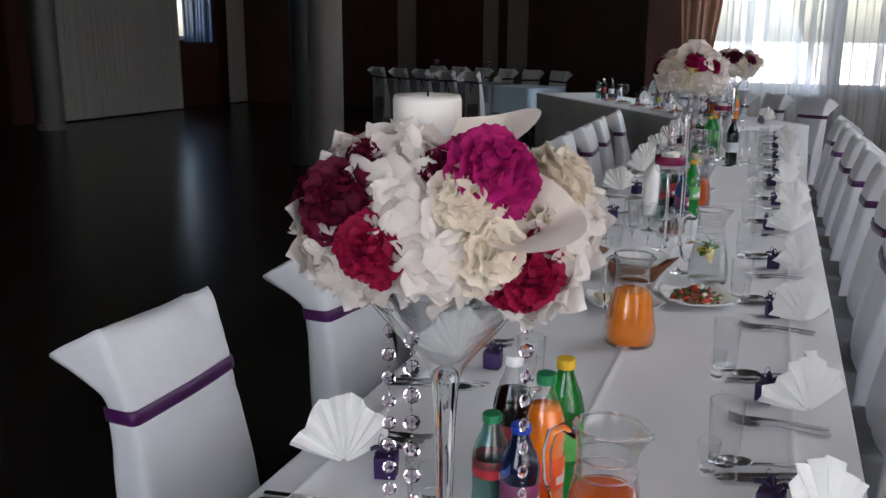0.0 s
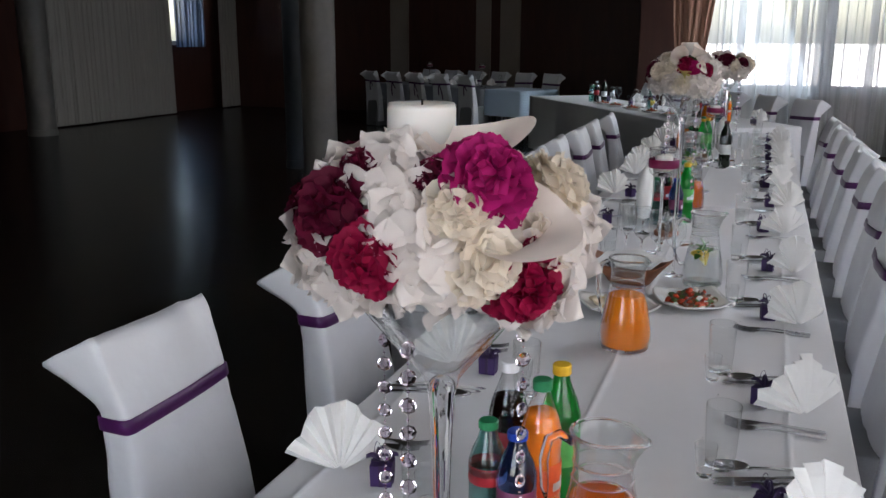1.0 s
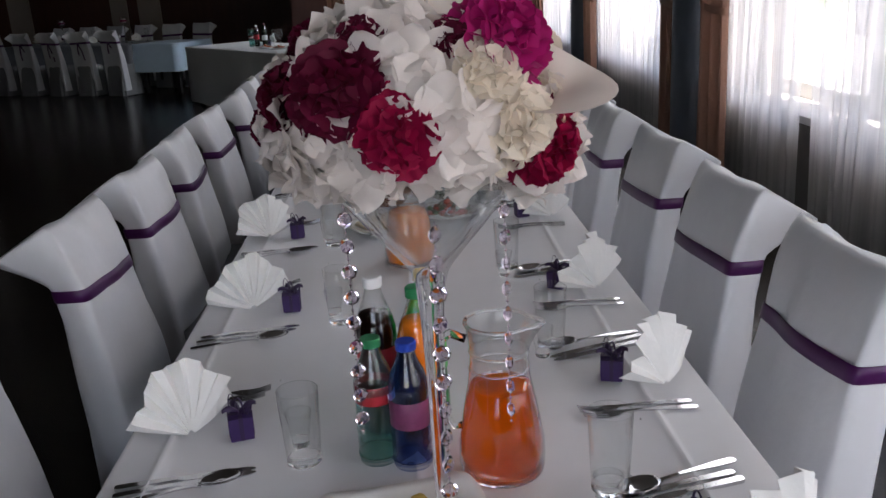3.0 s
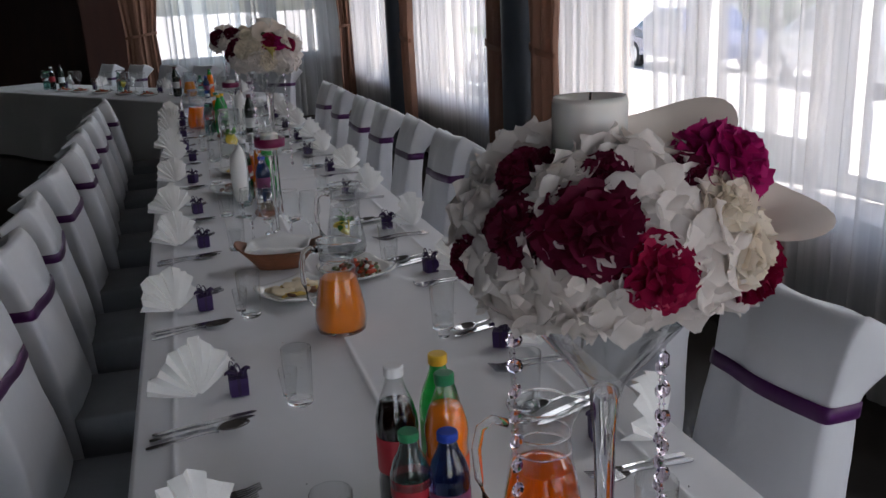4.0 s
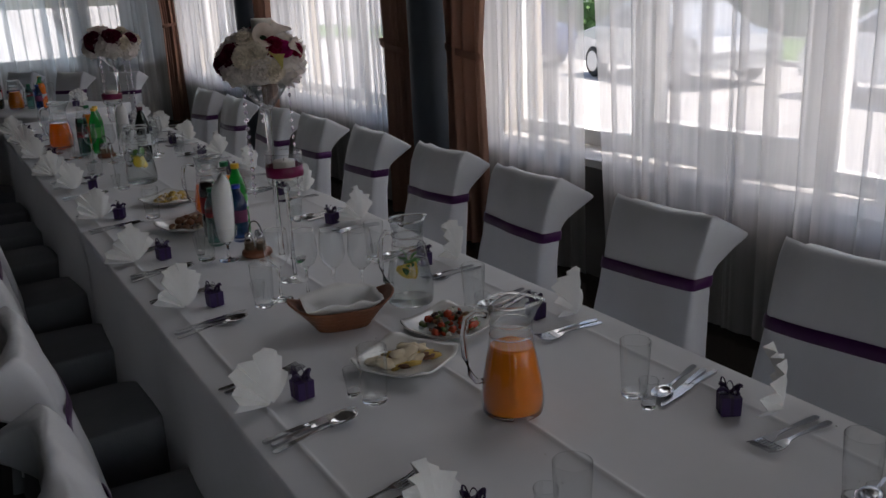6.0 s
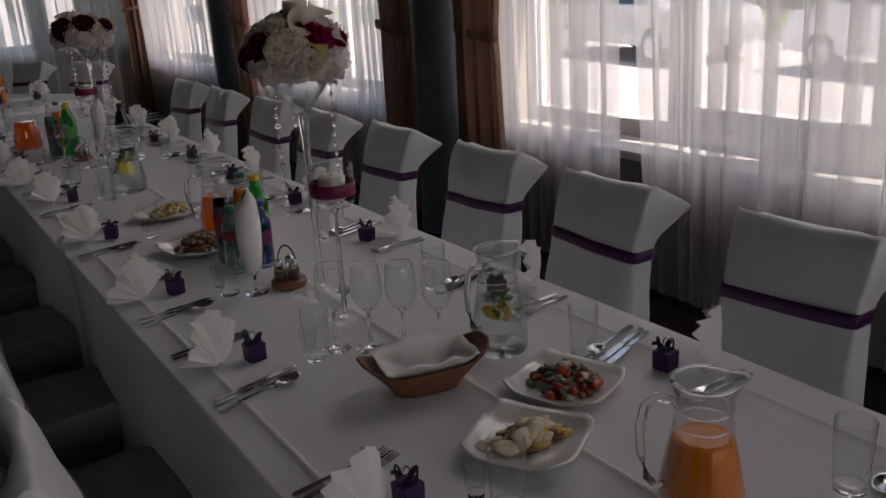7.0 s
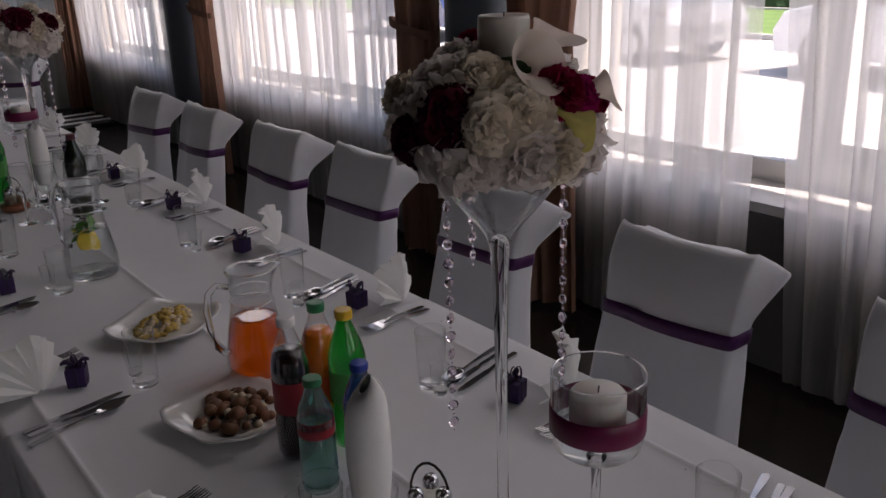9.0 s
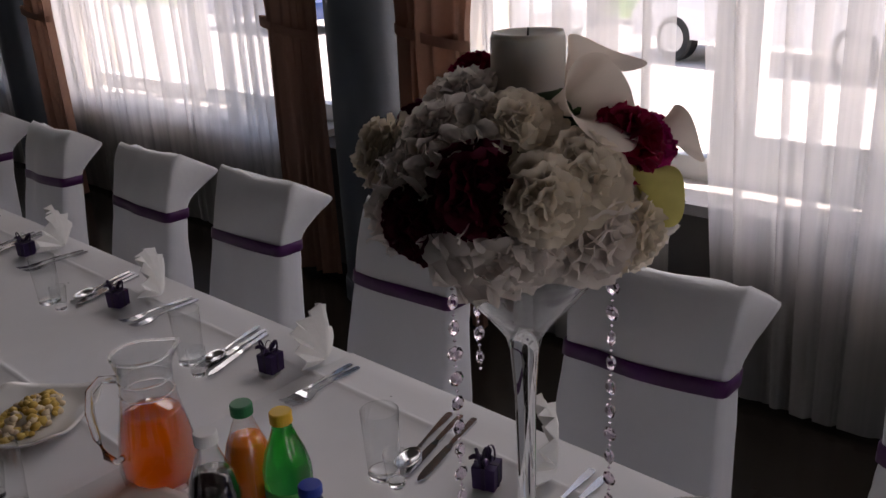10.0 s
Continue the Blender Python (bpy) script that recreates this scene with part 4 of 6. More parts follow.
place_all(tumbler("drinking_glass", 0.027, 0.032, 0.125, "plain clear drinking glass on the cloth", "drinking glasses"), tumblers)
place_all(tumbler("shot_glass", 0.014, 0.021, 0.062, "small clear shot glass with a thick base", "shot glasses", 0.016, 20), shots)

wine = [(-0.536, 3.518), (-0.474, 3.465), (-0.413, 3.416), (-0.352, 3.360),
        (-0.42, 6.15), (-0.34, 6.10), (-0.26, 6.20), (-0.49, 6.20), (-0.22, 6.30), (-0.32, 6.30), (-0.57, 6.30)]
place_all(stem_glass("wine_glass", "clear stemmed wine glass on the cloth", "wine glasses"), [at(x, y, 0) for x, y in wine])


# ---- jugs ----
def facet(n, k):
    """Softens a circle towards an n-sided prism on the belly."""
    def f(a, r, z):
        if z < 0.015 or z > 0.15:
            return r
        w = math.pi / n
        b = ((a + w) % (2 * w)) - w
        return r * (1 - k + k * math.cos(w) / math.cos(b) * 1.03)
    return f


def jug(label, fill, liquid, lemon=False):
    t = thing("glass_jug", label, "jug", "glass jugs on the tables")
    sh = [(0.046, 0.0), (0.054, 0.004), (0.0585, 0.025), (0.057, 0.05), (0.050, 0.09), (0.042, 0.13), (0.0375, 0.155), (0.0370, 0.172), (0.0385, 0.19), (0.0415, 0.205), (0.0425, 0.21)]
    sq = facet(6, 0.35)

    def spout(a, r, z):
        r = sq(a, r, z)
        if z > 0.175:
            d = math.atan2(math.sin(a - math.pi), math.cos(a - math.pi))
            r += (z - 0.175) / 0.035 * 0.016 * math.exp(-(d / 0.32) ** 2)
        return r
    bm = B()
    lathe(bm, [(r, z) for r, z in sh if z > 0.003] + [(0.0415, 0.2115), (0.0395, 0.21), (0.038, 0.20), (0.0355, 0.185), (0.0345, 0.165)], 48, squash=spout)
    glassy(part("jug_body", bm, M_THIN, t, smooth=True))
    bm = B()
    tube(bm, [(spout(2 * math.pi * k / 48, 0.0418, 0.2105) * math.cos(2 * math.pi * k / 48), spout(2 * math.pi * k / 48, 0.0418, 0.2105) * math.sin(2 * math.pi * k / 48), 0.2105) for k in range(49)], 0.0024, 8)
    for zr, rr in ((0.150, 0.0388), (0.172, 0.0372)):
        tube(bm, [(sq(2 * math.pi * k / 48, rr, zr) * math.cos(2 * math.pi * k / 48), sq(2 * math.pi * k / 48, rr, zr) * math.sin(2 * math.pi * k / 48), zr) for k in range(49)], 0.0016, 6)
    glassy(part("rim", bm, M_GLASS, t, smooth=True))
    bm = B()
    lathe(bm, [(0, 0.002), (0.044, 0.0), (0.053, 0.004), (0.0545, 0.009), (0, 0.0085)], 48, squash=sq)
    glassy(part("jug_base", bm, M_GLASS, t, smooth=True))
    bm = B()
    tube(bm, [(0.042, 0, 0.185), (0.062, 0, 0.192), (0.078, 0, 0.18), (0.084, 0, 0.15), (0.082, 0, 0.11), (0.074, 0, 0.075), (0.062, 0, 0.06), (0.052, 0, 0.062)], [0.006, 0.006, 0.0065, 0.0065, 0.006, 0.0055, 0.005, 0.005], 10)
    glassy(part("handle", bm, M_GLASS, t, smooth=True))
    if liquid:
        bm = B()
        pts = [(r - 0.0026, z + 0.008) for r, z in sh if z + 0.008 < fill]
        rf = next((r0 + (r1 - r0) * (fill - z0) / (z1 - z0) for (r0, z0), (r1, z1) in zip(sh, sh[1:]) if z0 <= fill <= z1))
        lathe(bm, [(0, 0.008)] + pts + [(rf - 0.0027, fill - 0.0015), (rf - 0.0036, fill), (rf * 0.6, fill), (0, fill)], 48, squash=sq)
        part("drink", bm, liquid, t, smooth=True)
    if lemon:
        for k in range(3):
            bm = B()
            lathe(bm, [(0, 0), (0.023, 0.0), (0.024, 0.002), (0.023, 0.004), (0, 0.004)], 20, m=pose(0.012 * math.cos(2.4 * k), 0.014 * math.sin(2.4 * k), fill - 0.018 - 0.008 * k, 35 + 50 * k, 20 * k, 70 * k))
            part("lemon_slice", bm, M_LEMON, t)
        bm = B()
        rl = random.Random(3)
        for k in range(12):
            a, s = rl.uniform(0, 6.28), rl.uniform(0.7, 1.2)
            vs = grid(bm, 3, 4, lambda u, v, s=s: ((u - 0.5) * 0.016 * s * math.sin(math.pi * (0.08 + 0.86 * v)), v * 0.028 * s, 0.006 * math.sin(3 * v) - 0.004 * abs(u - 0.5)))
            bmesh.ops.transform(bm, matrix=pose(0.012 * math.cos(a), 0.012 * math.sin(a), fill - 0.022 + rl.uniform(0, 0.02), rl.uniform(-30, 60), rl.uniform(-30, 30), math.degrees(a)), verts=vs)
        ob = part("mint", bm, M_MINT, t, smooth=True)
        ob.modifiers.new("thickness", 'SOLIDIFY').thickness = 0.0006
    return t


def jug_at(x, y, turn):
    return at(x, y, turn) @ Matrix.Scale(1.13, 4)


JOJ = "glass jug of orange juice with a curved handle"
JRED = "glass jug of red-orange drink with a curved handle"
JWAT = "glass jug of water with lemon and mint"
jug(JRED, 0.125, M_ORANGEADE).matrix_basis = jug_at(-0.276, 1.555, 165)
oj = jug(JOJ, 0.128, M_OJ)
oj.matrix_basis = jug_at(-0.395, 2.578, 150)
jw = jug(JWAT, 0.11, M_WATER, True)
jw.matrix_basis = jug_at(-0.252, 3.268, 190)
jr = jug(JRED, 0.118, M_ORANGEADE)
jr.matrix_basis = jug_at(-0.402, 4.644, 175)
copy_thing(jw, jug_at(-0.480, 5.52, 120))
copy_thing(jr, jug_at(-0.63, 7.0, 160))


# ---- bottles ----
def bottle(kind, h, r, body_mat, cap_mat, fill_mat=None, fill=0.0, label_mat=None, lz=(0.35, 0.6), label="", ribs=False):
    t = thing(kind, label, "bottle", "soft drink bottles on the tables")
    neck = 0.0125
    pts = [(0, 0.004), (r * 0.6, 0.0), (r * 0.93, 0.006), (r, 0.02), (r, h * 0.28), (r * 0.93, h * 0.33), (r * 0.95, h * 0.36), (r * 0.95, h * 0.58), (r, h * 0.62), (r * 0.97, h * 0.68), (r * 0.80, h * 0.77), (r * 0.55, h * 0.85), (neck + 0.001, h * 0.91), (neck, h * 0.955)]
    if ribs:
        pts = pts[:4] + [(r * (0.93 if k % 2 else 1.0), h * (0.08 + 0.025 * k)) for k in range(9)] + [(r * 0.96, h * 0.34), (r * 0.96, h * 0.55)] + pts[8:]
    bm = B()
    lathe(bm, pts + [(0, h * 0.955)], 28)
    glassy(part("bottle_body", bm, body_mat, t, smooth=True))
    if fill_mat:
        bm = B()
        zmax = h * fill
        inner = [(max(q - 0.0012, 0.0), z + 0.002) for q, z in pts if z + 0.002 < zmax]
        rf = next((r0 + (r1 - r0) * (zmax - z0) / (z1 - z0) for (r0, z0), (r1, z1) in zip(pts, pts[1:]) if z1 > z0 and z0 <= zmax <= z1))
        lathe(bm, inner + [(max(rf - 0.0013, 0.002), zmax), (0, zmax)], 28)
        part("drink", bm, fill_mat, t, smooth=True)
    bm = B()
    lathe(bm, [(neck + 0.0015, h * 0.935), (neck + 0.003, h * 0.94), (neck + 0.003, h - 0.002), (neck + 0.0015, h), (0, h)], 24, squash=lambda a, q, z: q * (1 + 0.02 * math.sin(24 * a)))
    part("cap", bm, cap_mat, t)
    if label_mat:
        bm = B()
        lathe(bm, [(r * 0.952 + 0.0004, h * lz[0]), (r * 0.955 + 0.0009, h * lz[0] + 0.001), (r * 0.955 + 0.0009, h * lz[1] - 0.001), (r * 0.952 + 0.0004, h * lz[1])], 32)
        part("label", bm, label_mat, t, smooth=True)
        for k in range(3):
            zc = h * (lz[0] + (lz[1] - lz[0]) * (0.3 + 0.2 * k))
            hh = 0.0035 * (2 - k % 2)
            bm = B()
            grid(bm, 10, 1, lambda u, v: ((r * 0.955 + 0.0013) * math.cos(1.7 * (u - 0.5) + 0.5 * k), (r * 0.955 + 0.0013) * math.sin(1.7 * (u - 0.5) + 0.5 * k), zc + hh * (2 * v - 1)))
            part("label_bar", bm, M_LABELW, t)
    return t


cola = bottle("cola_bottle", 0.268, 0.034, M_CLEARPET, M_CAPW, M_COLA, 0.77, M_LABELR, (0.36, 0.58), "bottle of dark cola with a red label and white cap")
lime = bottle("lemonade_bottle", 0.262, 0.034, M_GREENPET, M_CAPY, None, 0, M_LABELG, (0.36, 0.58), "green lemonade bottle with a yellow cap")
fanta = bottle("orange_soda_bottle", 0.264, 0.034, M_CLEARPET, M_CAPG, M_FANTA, 0.80, M_LABELO, (0.30, 0.50), "bottle of orange soda with a green cap")
teal = bottle("water_bottle", 0.206, 0.031, M_TEALPET, M_CAPG, None, 0, M_LABELR, (0.52, 0.66), "pale green mineral water bottle with a green cap", True)
blue = bottle("water_bottle", 0.206, 0.031, M_BLUEPET, M_CAPB, None, 0, M_LABELB, (0.36, 0.57), "blue mineral water bottle with a blue cap", True)
cola.matrix_basis = at(-0.456, 1.702, 20)
lime.matrix_basis = at(-0.377, 1.733, 50)
fanta.matrix_basis = at(-0.390, 1.654, 10)
teal.matrix_basis = at(-0.461, 1.605, 0)
blue.matrix_basis = at(-0.409, 1.584, 30)
for p, (x, y) in ((cola, (-0.495, 4.310)), (lime, (-0.398, 4.283)), (fanta, (-0.420, 4.340)), (teal, (-0.515, 4.196)), (blue, (-0.430, 4.191)),
                  (cola, (-0.555, 6.64)), (lime, (-0.465, 6.67)), (fanta, (-0.50, 6.75)), (teal, (-0.57, 6.56)), (lime, (-0.49, 6.58))):
    copy_thing(p, at(x, y, rs.uniform(-60, 60)))
wb = bottle("wine_bottle", 0.29, 0.036, M_WINEBOT, M_DARKBOX, None, 0, M_LABELW, (0.2, 0.5), "dark glass wine bottle with a pale label")
wb.matrix_basis = at(-0.322, 6.14, 0)


# ---- bread basket, plates ----
def boat_basket():
    t = thing("bread_basket", "brown boat-shaped basket lined with a white napkin", "basket")
    bm = B()

    def shell(u, v):
        a = 2 * math.pi * u
        r = 0.55 + 0.45 * v
        x, y = 0.125 * r * math.copysign(abs(math.cos(a)) ** 0.7, math.cos(a)), 0.075 * r * math.copysign(abs(math.sin(a)) ** 0.7, math.sin(a))
        z = 0.058 * v ** 0.9 + 0.028 * v * abs(math.cos(a)) ** 4
        return (x * (1 + 0.12 * v * abs(math.cos(a)) ** 3), y, z + 0.002 * math.sin(22 * v * math.pi) * 0.4)
    grid(bm, 56, 16, shell)
    bmesh.ops.remove_doubles(bm, verts=bm.verts, dist=0.0003)
    ob = part("basket_shell", bm, M_WICKER, t, smooth=True)
    ob.modifiers.new("thickness", 'SOLIDIFY').thickness = 0.005
    bm = B()
    lathe(bm, [(0, 0.002), (0.06, 0.002), (0.062, 0.005), (0, 0.006)], 32, m=Matrix.Diagonal((1.15, 0.7, 1, 1)))
    part("basket_floor", bm, M_WICKER, t)
    bm = B()

    def cloth(u, v):
        x, y = (u - 0.5) * 0.20, (v - 0.5) * 0.115
        e = max(abs(u - 0.5), abs(v - 0.5)) * 2
        return (x, y, 0.028 + 0.05 * e ** 2 + 0.016 * v ** 3 * (1 - (2 * u - 1) ** 2) + 0.010 * noise.noise((x * 25, y * 25, 0.2)))
    grid(bm, 18, 16, cloth)
    ob = part("napkin_lining", bm, M_NAPKIN, t, "white napkin", smooth=True)
    ob.modifiers.new("thickness", 'SOLIDIFY').thickness = 0.0015
    return t


boat_basket().matrix_basis = at(-0.478, 3.225, -12)


def square_plate(name, label, size=0.105):
    t = thing(name, label, "plate", "serving plates")
    bm = B()

    def pl(u, v):
        a = 2 * math.pi * u
        k = v * size
        p = 0.45
        x, y = k * math.copysign(abs(math.cos(a)) ** p, math.cos(a)), k * math.copysign(abs(math.sin(a)) ** p, math.sin(a))
        corner = abs(math.sin(2 * a)) ** 2
        z = 0.004 + (0.0 if v < 0.6 else ((v - 0.6) / 0.4) ** 1.5 * (0.014 + 0.012 * corner))
        return (x, y, z)
    grid(bm, 64, 10, pl)
    bmesh.ops.remove_doubles(bm, verts=bm.verts, dist=0.0003)
    ob = part("dish", bm, M_PORCELAIN, t, smooth=True)
    ob.modifiers.new("thickness", 'SOLIDIFY').thickness = 0.004
    return t


def chunks(name, label, category, recipe, spread, heap, seed, shape=(1, 1), long=1.0):
    """A heap of food pieces, each a small dented lump, as one thing."""
    t = thing(name, label, category)
    rnd = random.Random(seed)
    for nm, material, count, size, flat in recipe:
        bm = B()
        for _ in range(count):
            a, q = rnd.uniform(0, 6.283), math.sqrt(rnd.random())
            x, y = spread * q * math.cos(a) * shape[0], spread * q * math.sin(a) * shape[1]
            z = heap * (1 - q * q) * rnd.uniform(0.35, 1.0) + size * 0.4
            s = size * rnd.uniform(0.7, 1.3)
            r = bmesh.ops.create_icosphere(bm, subdivisions=2 if size > 0.012 else 1, radius=s)
            for v in r["verts"]:
                v.co *= 1 + 0.25 * noise.noise(v.co * 120 + Vector((a * 7, q * 9, 0)))
                v.co.z *= flat
                v.co.x *= long
            bmesh.ops.transform(bm, matrix=pose(x, y, z, rnd.uniform(-40, 40), rnd.uniform(-40, 40) / long, rnd.uniform(0, 360 / long ** 4)), verts=r["verts"])
        tagged(part(nm, bm, material, t, smooth=material is not M_FETA), kind="stuff")
    return t


SALAD = (("leaf_mix", M_LETTUCE, 24, 0.012, 0.3), ("tomato", M_TOMATO, 22, 0.011, 0.7), ("cheese", M_FETA, 26, 0.008, 0.9), ("olive", M_OLIVE, 14, 0.006, 1.0), ("dark_bite", M_MEAT, 30, 0.009, 0.7))
square_plate("serving_plate", "square white porcelain plate under a mixed salad").matrix_basis = at(-0.265, 3.035, 20)
chunks("mixed_salad", "mixed salad of tomato, leaves, cheese and olives on a plate", "salad", SALAD, 0.072, 0.034, 4).matrix_basis = at(-0.265, 3.035, 0, TZ + 0.011)
square_plate("serving_plate", "square white plate under filled rolls").matrix_basis = at(-0.462, 2.912, 30)
chunks("filled_rolls", "pale rolls with yellow cheese lying in a row on a plate", "food", (("roll", M_CREAM, 16, 0.013, 0.75), ("cheese_strip", M_YELLOWFOOD, 18, 0.010, 0.4), ("dark_bite", M_MEAT, 22, 0.009, 0.6)), 0.074, 0.024, 5, (1.0, 0.55), 1.9).matrix_basis = at(-0.462, 2.912, -15, TZ + 0.011)
square_plate("serving_plate", "square white plate under small meat rolls", 0.115).matrix_basis = at(-0.522, 4.508, 15)
chunks("meat_rolls", "small browned meat rolls with pale filling on a plate", "food", (("meat_roll", M_MEAT, 34, 0.013, 0.8), ("filling", M_CREAM, 24, 0.009, 0.8), ("olive_top", M_OLIVE, 12, 0.006, 1.0)), 0.075, 0.03, 6).matrix_basis = at(-0.522, 4.508, 15, TZ + 0.011)
square_plate("serving_plate", "square white plate with upturned corners under a yellow salad", 0.115).matrix_basis = at(-0.468, 5.017, 38)
chunks("yellow_salad", "heap of yellow potato and egg salad on a plate", "salad", (("potato_salad", M_YELLOWFOOD, 60, 0.010, 0.7), ("egg_salad", M_CREAM, 40, 0.009, 0.8)), 0.075, 0.03, 8, (1.15, 0.7)).matrix_basis = at(-0.468, 5.017, 38, TZ + 0.011)
square_plate("serving_plate", "round-cornered white plate under sliced meats", 0.12).matrix_basis = at(-0.42, 1.385, 10)
chunks("sliced_meats", "sliced meats and pale cheese on a plate", "food", (("meat_slice", M_MEAT, 14, 0.017, 0.35), ("cheese_slice", M_YELLOWFOOD, 18, 0.018, 0.3), ("cream_slice", M_CREAM, 12, 0.015, 0.35)), 0.075, 0.02, 9).matrix_basis = at(-0.42, 1.385, 10, TZ + 0.011)
# sauce bowl beside it
bowl = thing("sauce_bowl", "small white bowl of white horseradish sauce", "bowl")
bm = B()
lathe(bm, [(0, 0.0), (0.03, 0.0), (0.034, 0.004), (0.048, 0.025), (0.05, 0.034), (0.048, 0.034), (0.044, 0.026), (0.02, 0.008), (0, 0.007)], 32)
part("bowl_body", bm, M_PORCELAIN, bowl, smooth=True)
bm = B()
lathe(bm, [(0, 0.03), (0.02, 0.031), (0.045, 0.027)], 32, squash=lambda a, r, z: r * (1 + 0.04 * math.sin(5 * a)))
part("sauce", bm, M_NAPKIN, bowl, smooth=True)
bowl.matrix_basis = at(-0.24, 1.37, 0)


# ---- salt and pepper stand ----
def cruet():
    t = thing("cruet_stand", "round wooden stand with glass salt and pepper shakers", "cruet")
    bm = B()
    lathe(bm, [(0, 0), (0.046, 0.0), (0.050, 0.006), (0.050, 0.016), (0.045, 0.022), (0, 0.022)], 36)
    part("stand_base", bm, M_WOOD, t, smooth=True)
    bm = B()
    tube(bm, [(0, -0.03, 0.02), (0, -0.032, 0.06)] + [(0, -0.032 * math.cos(math.pi * k / 10), 0.06 + 0.058 * math.sin(math.pi * k / 10)) for k in range(11)] + [(0, 0.03, 0.02)], 0.0022, 8)
    part("wire_handle", bm, M_WIRE, t, smooth=True)
    for k, a in enumerate((20, 140, 260)):
        x, y = 0.024 * math.cos(math.radians(a)), 0.024 * math.sin(math.radians(a))
        bm = B()
        lathe(bm, [(0, 0), (0.015, 0.0), (0.017, 0.008), (0.015, 0.03), (0.011, 0.042), (0.0, 0.043)], 20, m=pose(x, y, 0.023))
        sh = glassy(part("shaker", bm, M_GLASS, t, smooth=True))
        bm = B()
        lathe(bm, [(0, 0.002), (0.0135, 0.002), (0.0145, 0.009), (0.0135, 0.024), (0, 0.025)], 20, m=pose(x, y, 0.023))
        part("spice", bm, (M_FETA, M_PEPPER, M_PEPPER)[k], sh)
        bm = B()
        lathe(bm, [(0.0125, 0.041), (0.0125, 0.05), (0.009, 0.057), (0, 0.058)], 20, m=pose(x, y, 0.023))
        part("shaker_lid", bm, M_STEEL, sh, smooth=True)
    return t


cr = cruet()
cr.matrix_basis = at(-0.442, 3.990, 30)
copy_thing(cr, at(-0.48, 6.42, 80))


# ---- glass of napkins ----
def napkin_glass():
    t = thing("napkin_glass", "stemmed glass holding a tall roll of white napkins", "napkin holder", "glasses of napkins")
    bm = B()
    lathe(bm, [(0, 0), (0.033, 0.0), (0.033, 0.002), (0.008, 0.006), (0.0045, 0.015), (0.0045, 0.05), (0.012, 0.058), (0, 0.062)], 28)
    glassy(part("stem", bm, M_GLASS, t, smooth=True))
    bm = B()
    lathe(bm, [(0.012, 0.058), (0.034, 0.085), (0.038, 0.11), (0.0372, 0.1105)], 28)
    glassy(part("bowl", bm, M_THIN, t, smooth=True))
    bm = B()

    def roll(u, v):
        a = 2 * math.pi * u * 1.6
        r = (0.014 + 0.022 * math.sin(math.pi * min(1.0, 0.12 + 0.70 * v)) ** 0.8) * (1 - 0.22 * u) * (1 if v < 0.82 else 1 - 0.6 * ((v - 0.82) / 0.18) ** 2)
        return (r * math.cos(a), r * math.sin(a), 0.066 + 0.215 * v + 0.012 * v * math.cos(a))
    grid(bm, 48, 16, roll)
    ob = part("napkin_roll", bm, M_NAPKIN, t, "white paper napkins", smooth=True)
    ob.modifiers.new("thickness", 'SOLIDIFY').thickness = 0.0012
    return t


ng = napkin_glass()
ng.matrix_basis = at(-0.537, 3.999, 0)
copy_thing(ng, at(-0.36, 6.45, 60))


# ---- candle goblets ----
def candle_goblet():
    t = thing("candle_goblet", "tall stemmed glass goblet with a candle and magenta band", "candle holder", "candle goblets")
    bm = B()
    lathe(bm, [(0, 0), (0.048, 0.0), (0.048, 0.0025), (0.014, 0.006), (0.006, 0.016), (0.0055, 0.20), (0.006, 0.27), (0.012, 0.284), (0, 0.29)], 40)
    glassy(part("stem", bm, M_GLASS, t, smooth=True))
    bm = B()
    lathe(bm, [(0.012, 0.284), (0.040, 0.293), (0.050, 0.302), (0.053, 0.315), (0.0535, 0.389), (0.053, 0.391), (0.0518, 0.389)], 40)
    glassy(part("bowl", bm, M_THIN, t, smooth=True))
    bm = B()
    tube(bm, [(0.053 * math.cos(math.pi * k / 14), 0.053 * math.sin(math.pi * k / 14), 0.391) for k in range(29)], 0.0009, 6)
    glassy(part("rim", bm, M_GLASS, t, smooth=True))
    bm = B()
    lathe(bm, [(0.0536, 0.322), (0.0548, 0.323), (0.0548, 0.352), (0.0536, 0.353)], 40)
    part("band", bm, M_MAGENTA, t, "magenta satin band", smooth=True)
    bm = B()
    lathe(bm, [(0.0515, 0.328), (0, 0.328)], 40)
    glassy(part("water", bm, M_WATER, t, smooth=True))
    bm = B()
    lathe(bm, [(0, 0.310), (0.029, 0.310), (0.032, 0.314), (0.032, 0.364), (0.029, 0.368), (0, 0.366)], 32)
    c = part("candle", bm, M_WAX, t, smooth=True)
    bm = B()
    tube(bm, [(0, 0, 0.365), (0.001, 0, 0.374)], 0.001, 6)
    part("wick", bm, M_WIRE, c)
    return t


cg = candle_goblet()
cg.matrix_basis = at(-0.435, 3.667, 0)
copy_thing(cg, at(-0.41, 6.38, 0))


# ---- flowers ----
M_WHITEPETAL = petal_material("white petals", (0.85, 0.79, 0.75), 0.12, 0.48)
M_CREAMPETAL = petal_material("cream carnation petals", (0.85, 0.77, 0.66), 0.16, 0.45)
M_REDPETAL = petal_material("crimson carnation petals", (0.25, 0.003, 0.038), 0.30, 0.12)
M_MAGPETAL = petal_material("magenta carnation petals", (0.37, 0.010, 0.125), 0.28, 0.2)
M_DARKPETAL = petal_material("dark red carnation petals", (0.085, 0.002, 0.018), 0.30, 0.05)
M_CALLA = petal_material("blush calla lily", (0.90, 0.80, 0.72), 0.10)
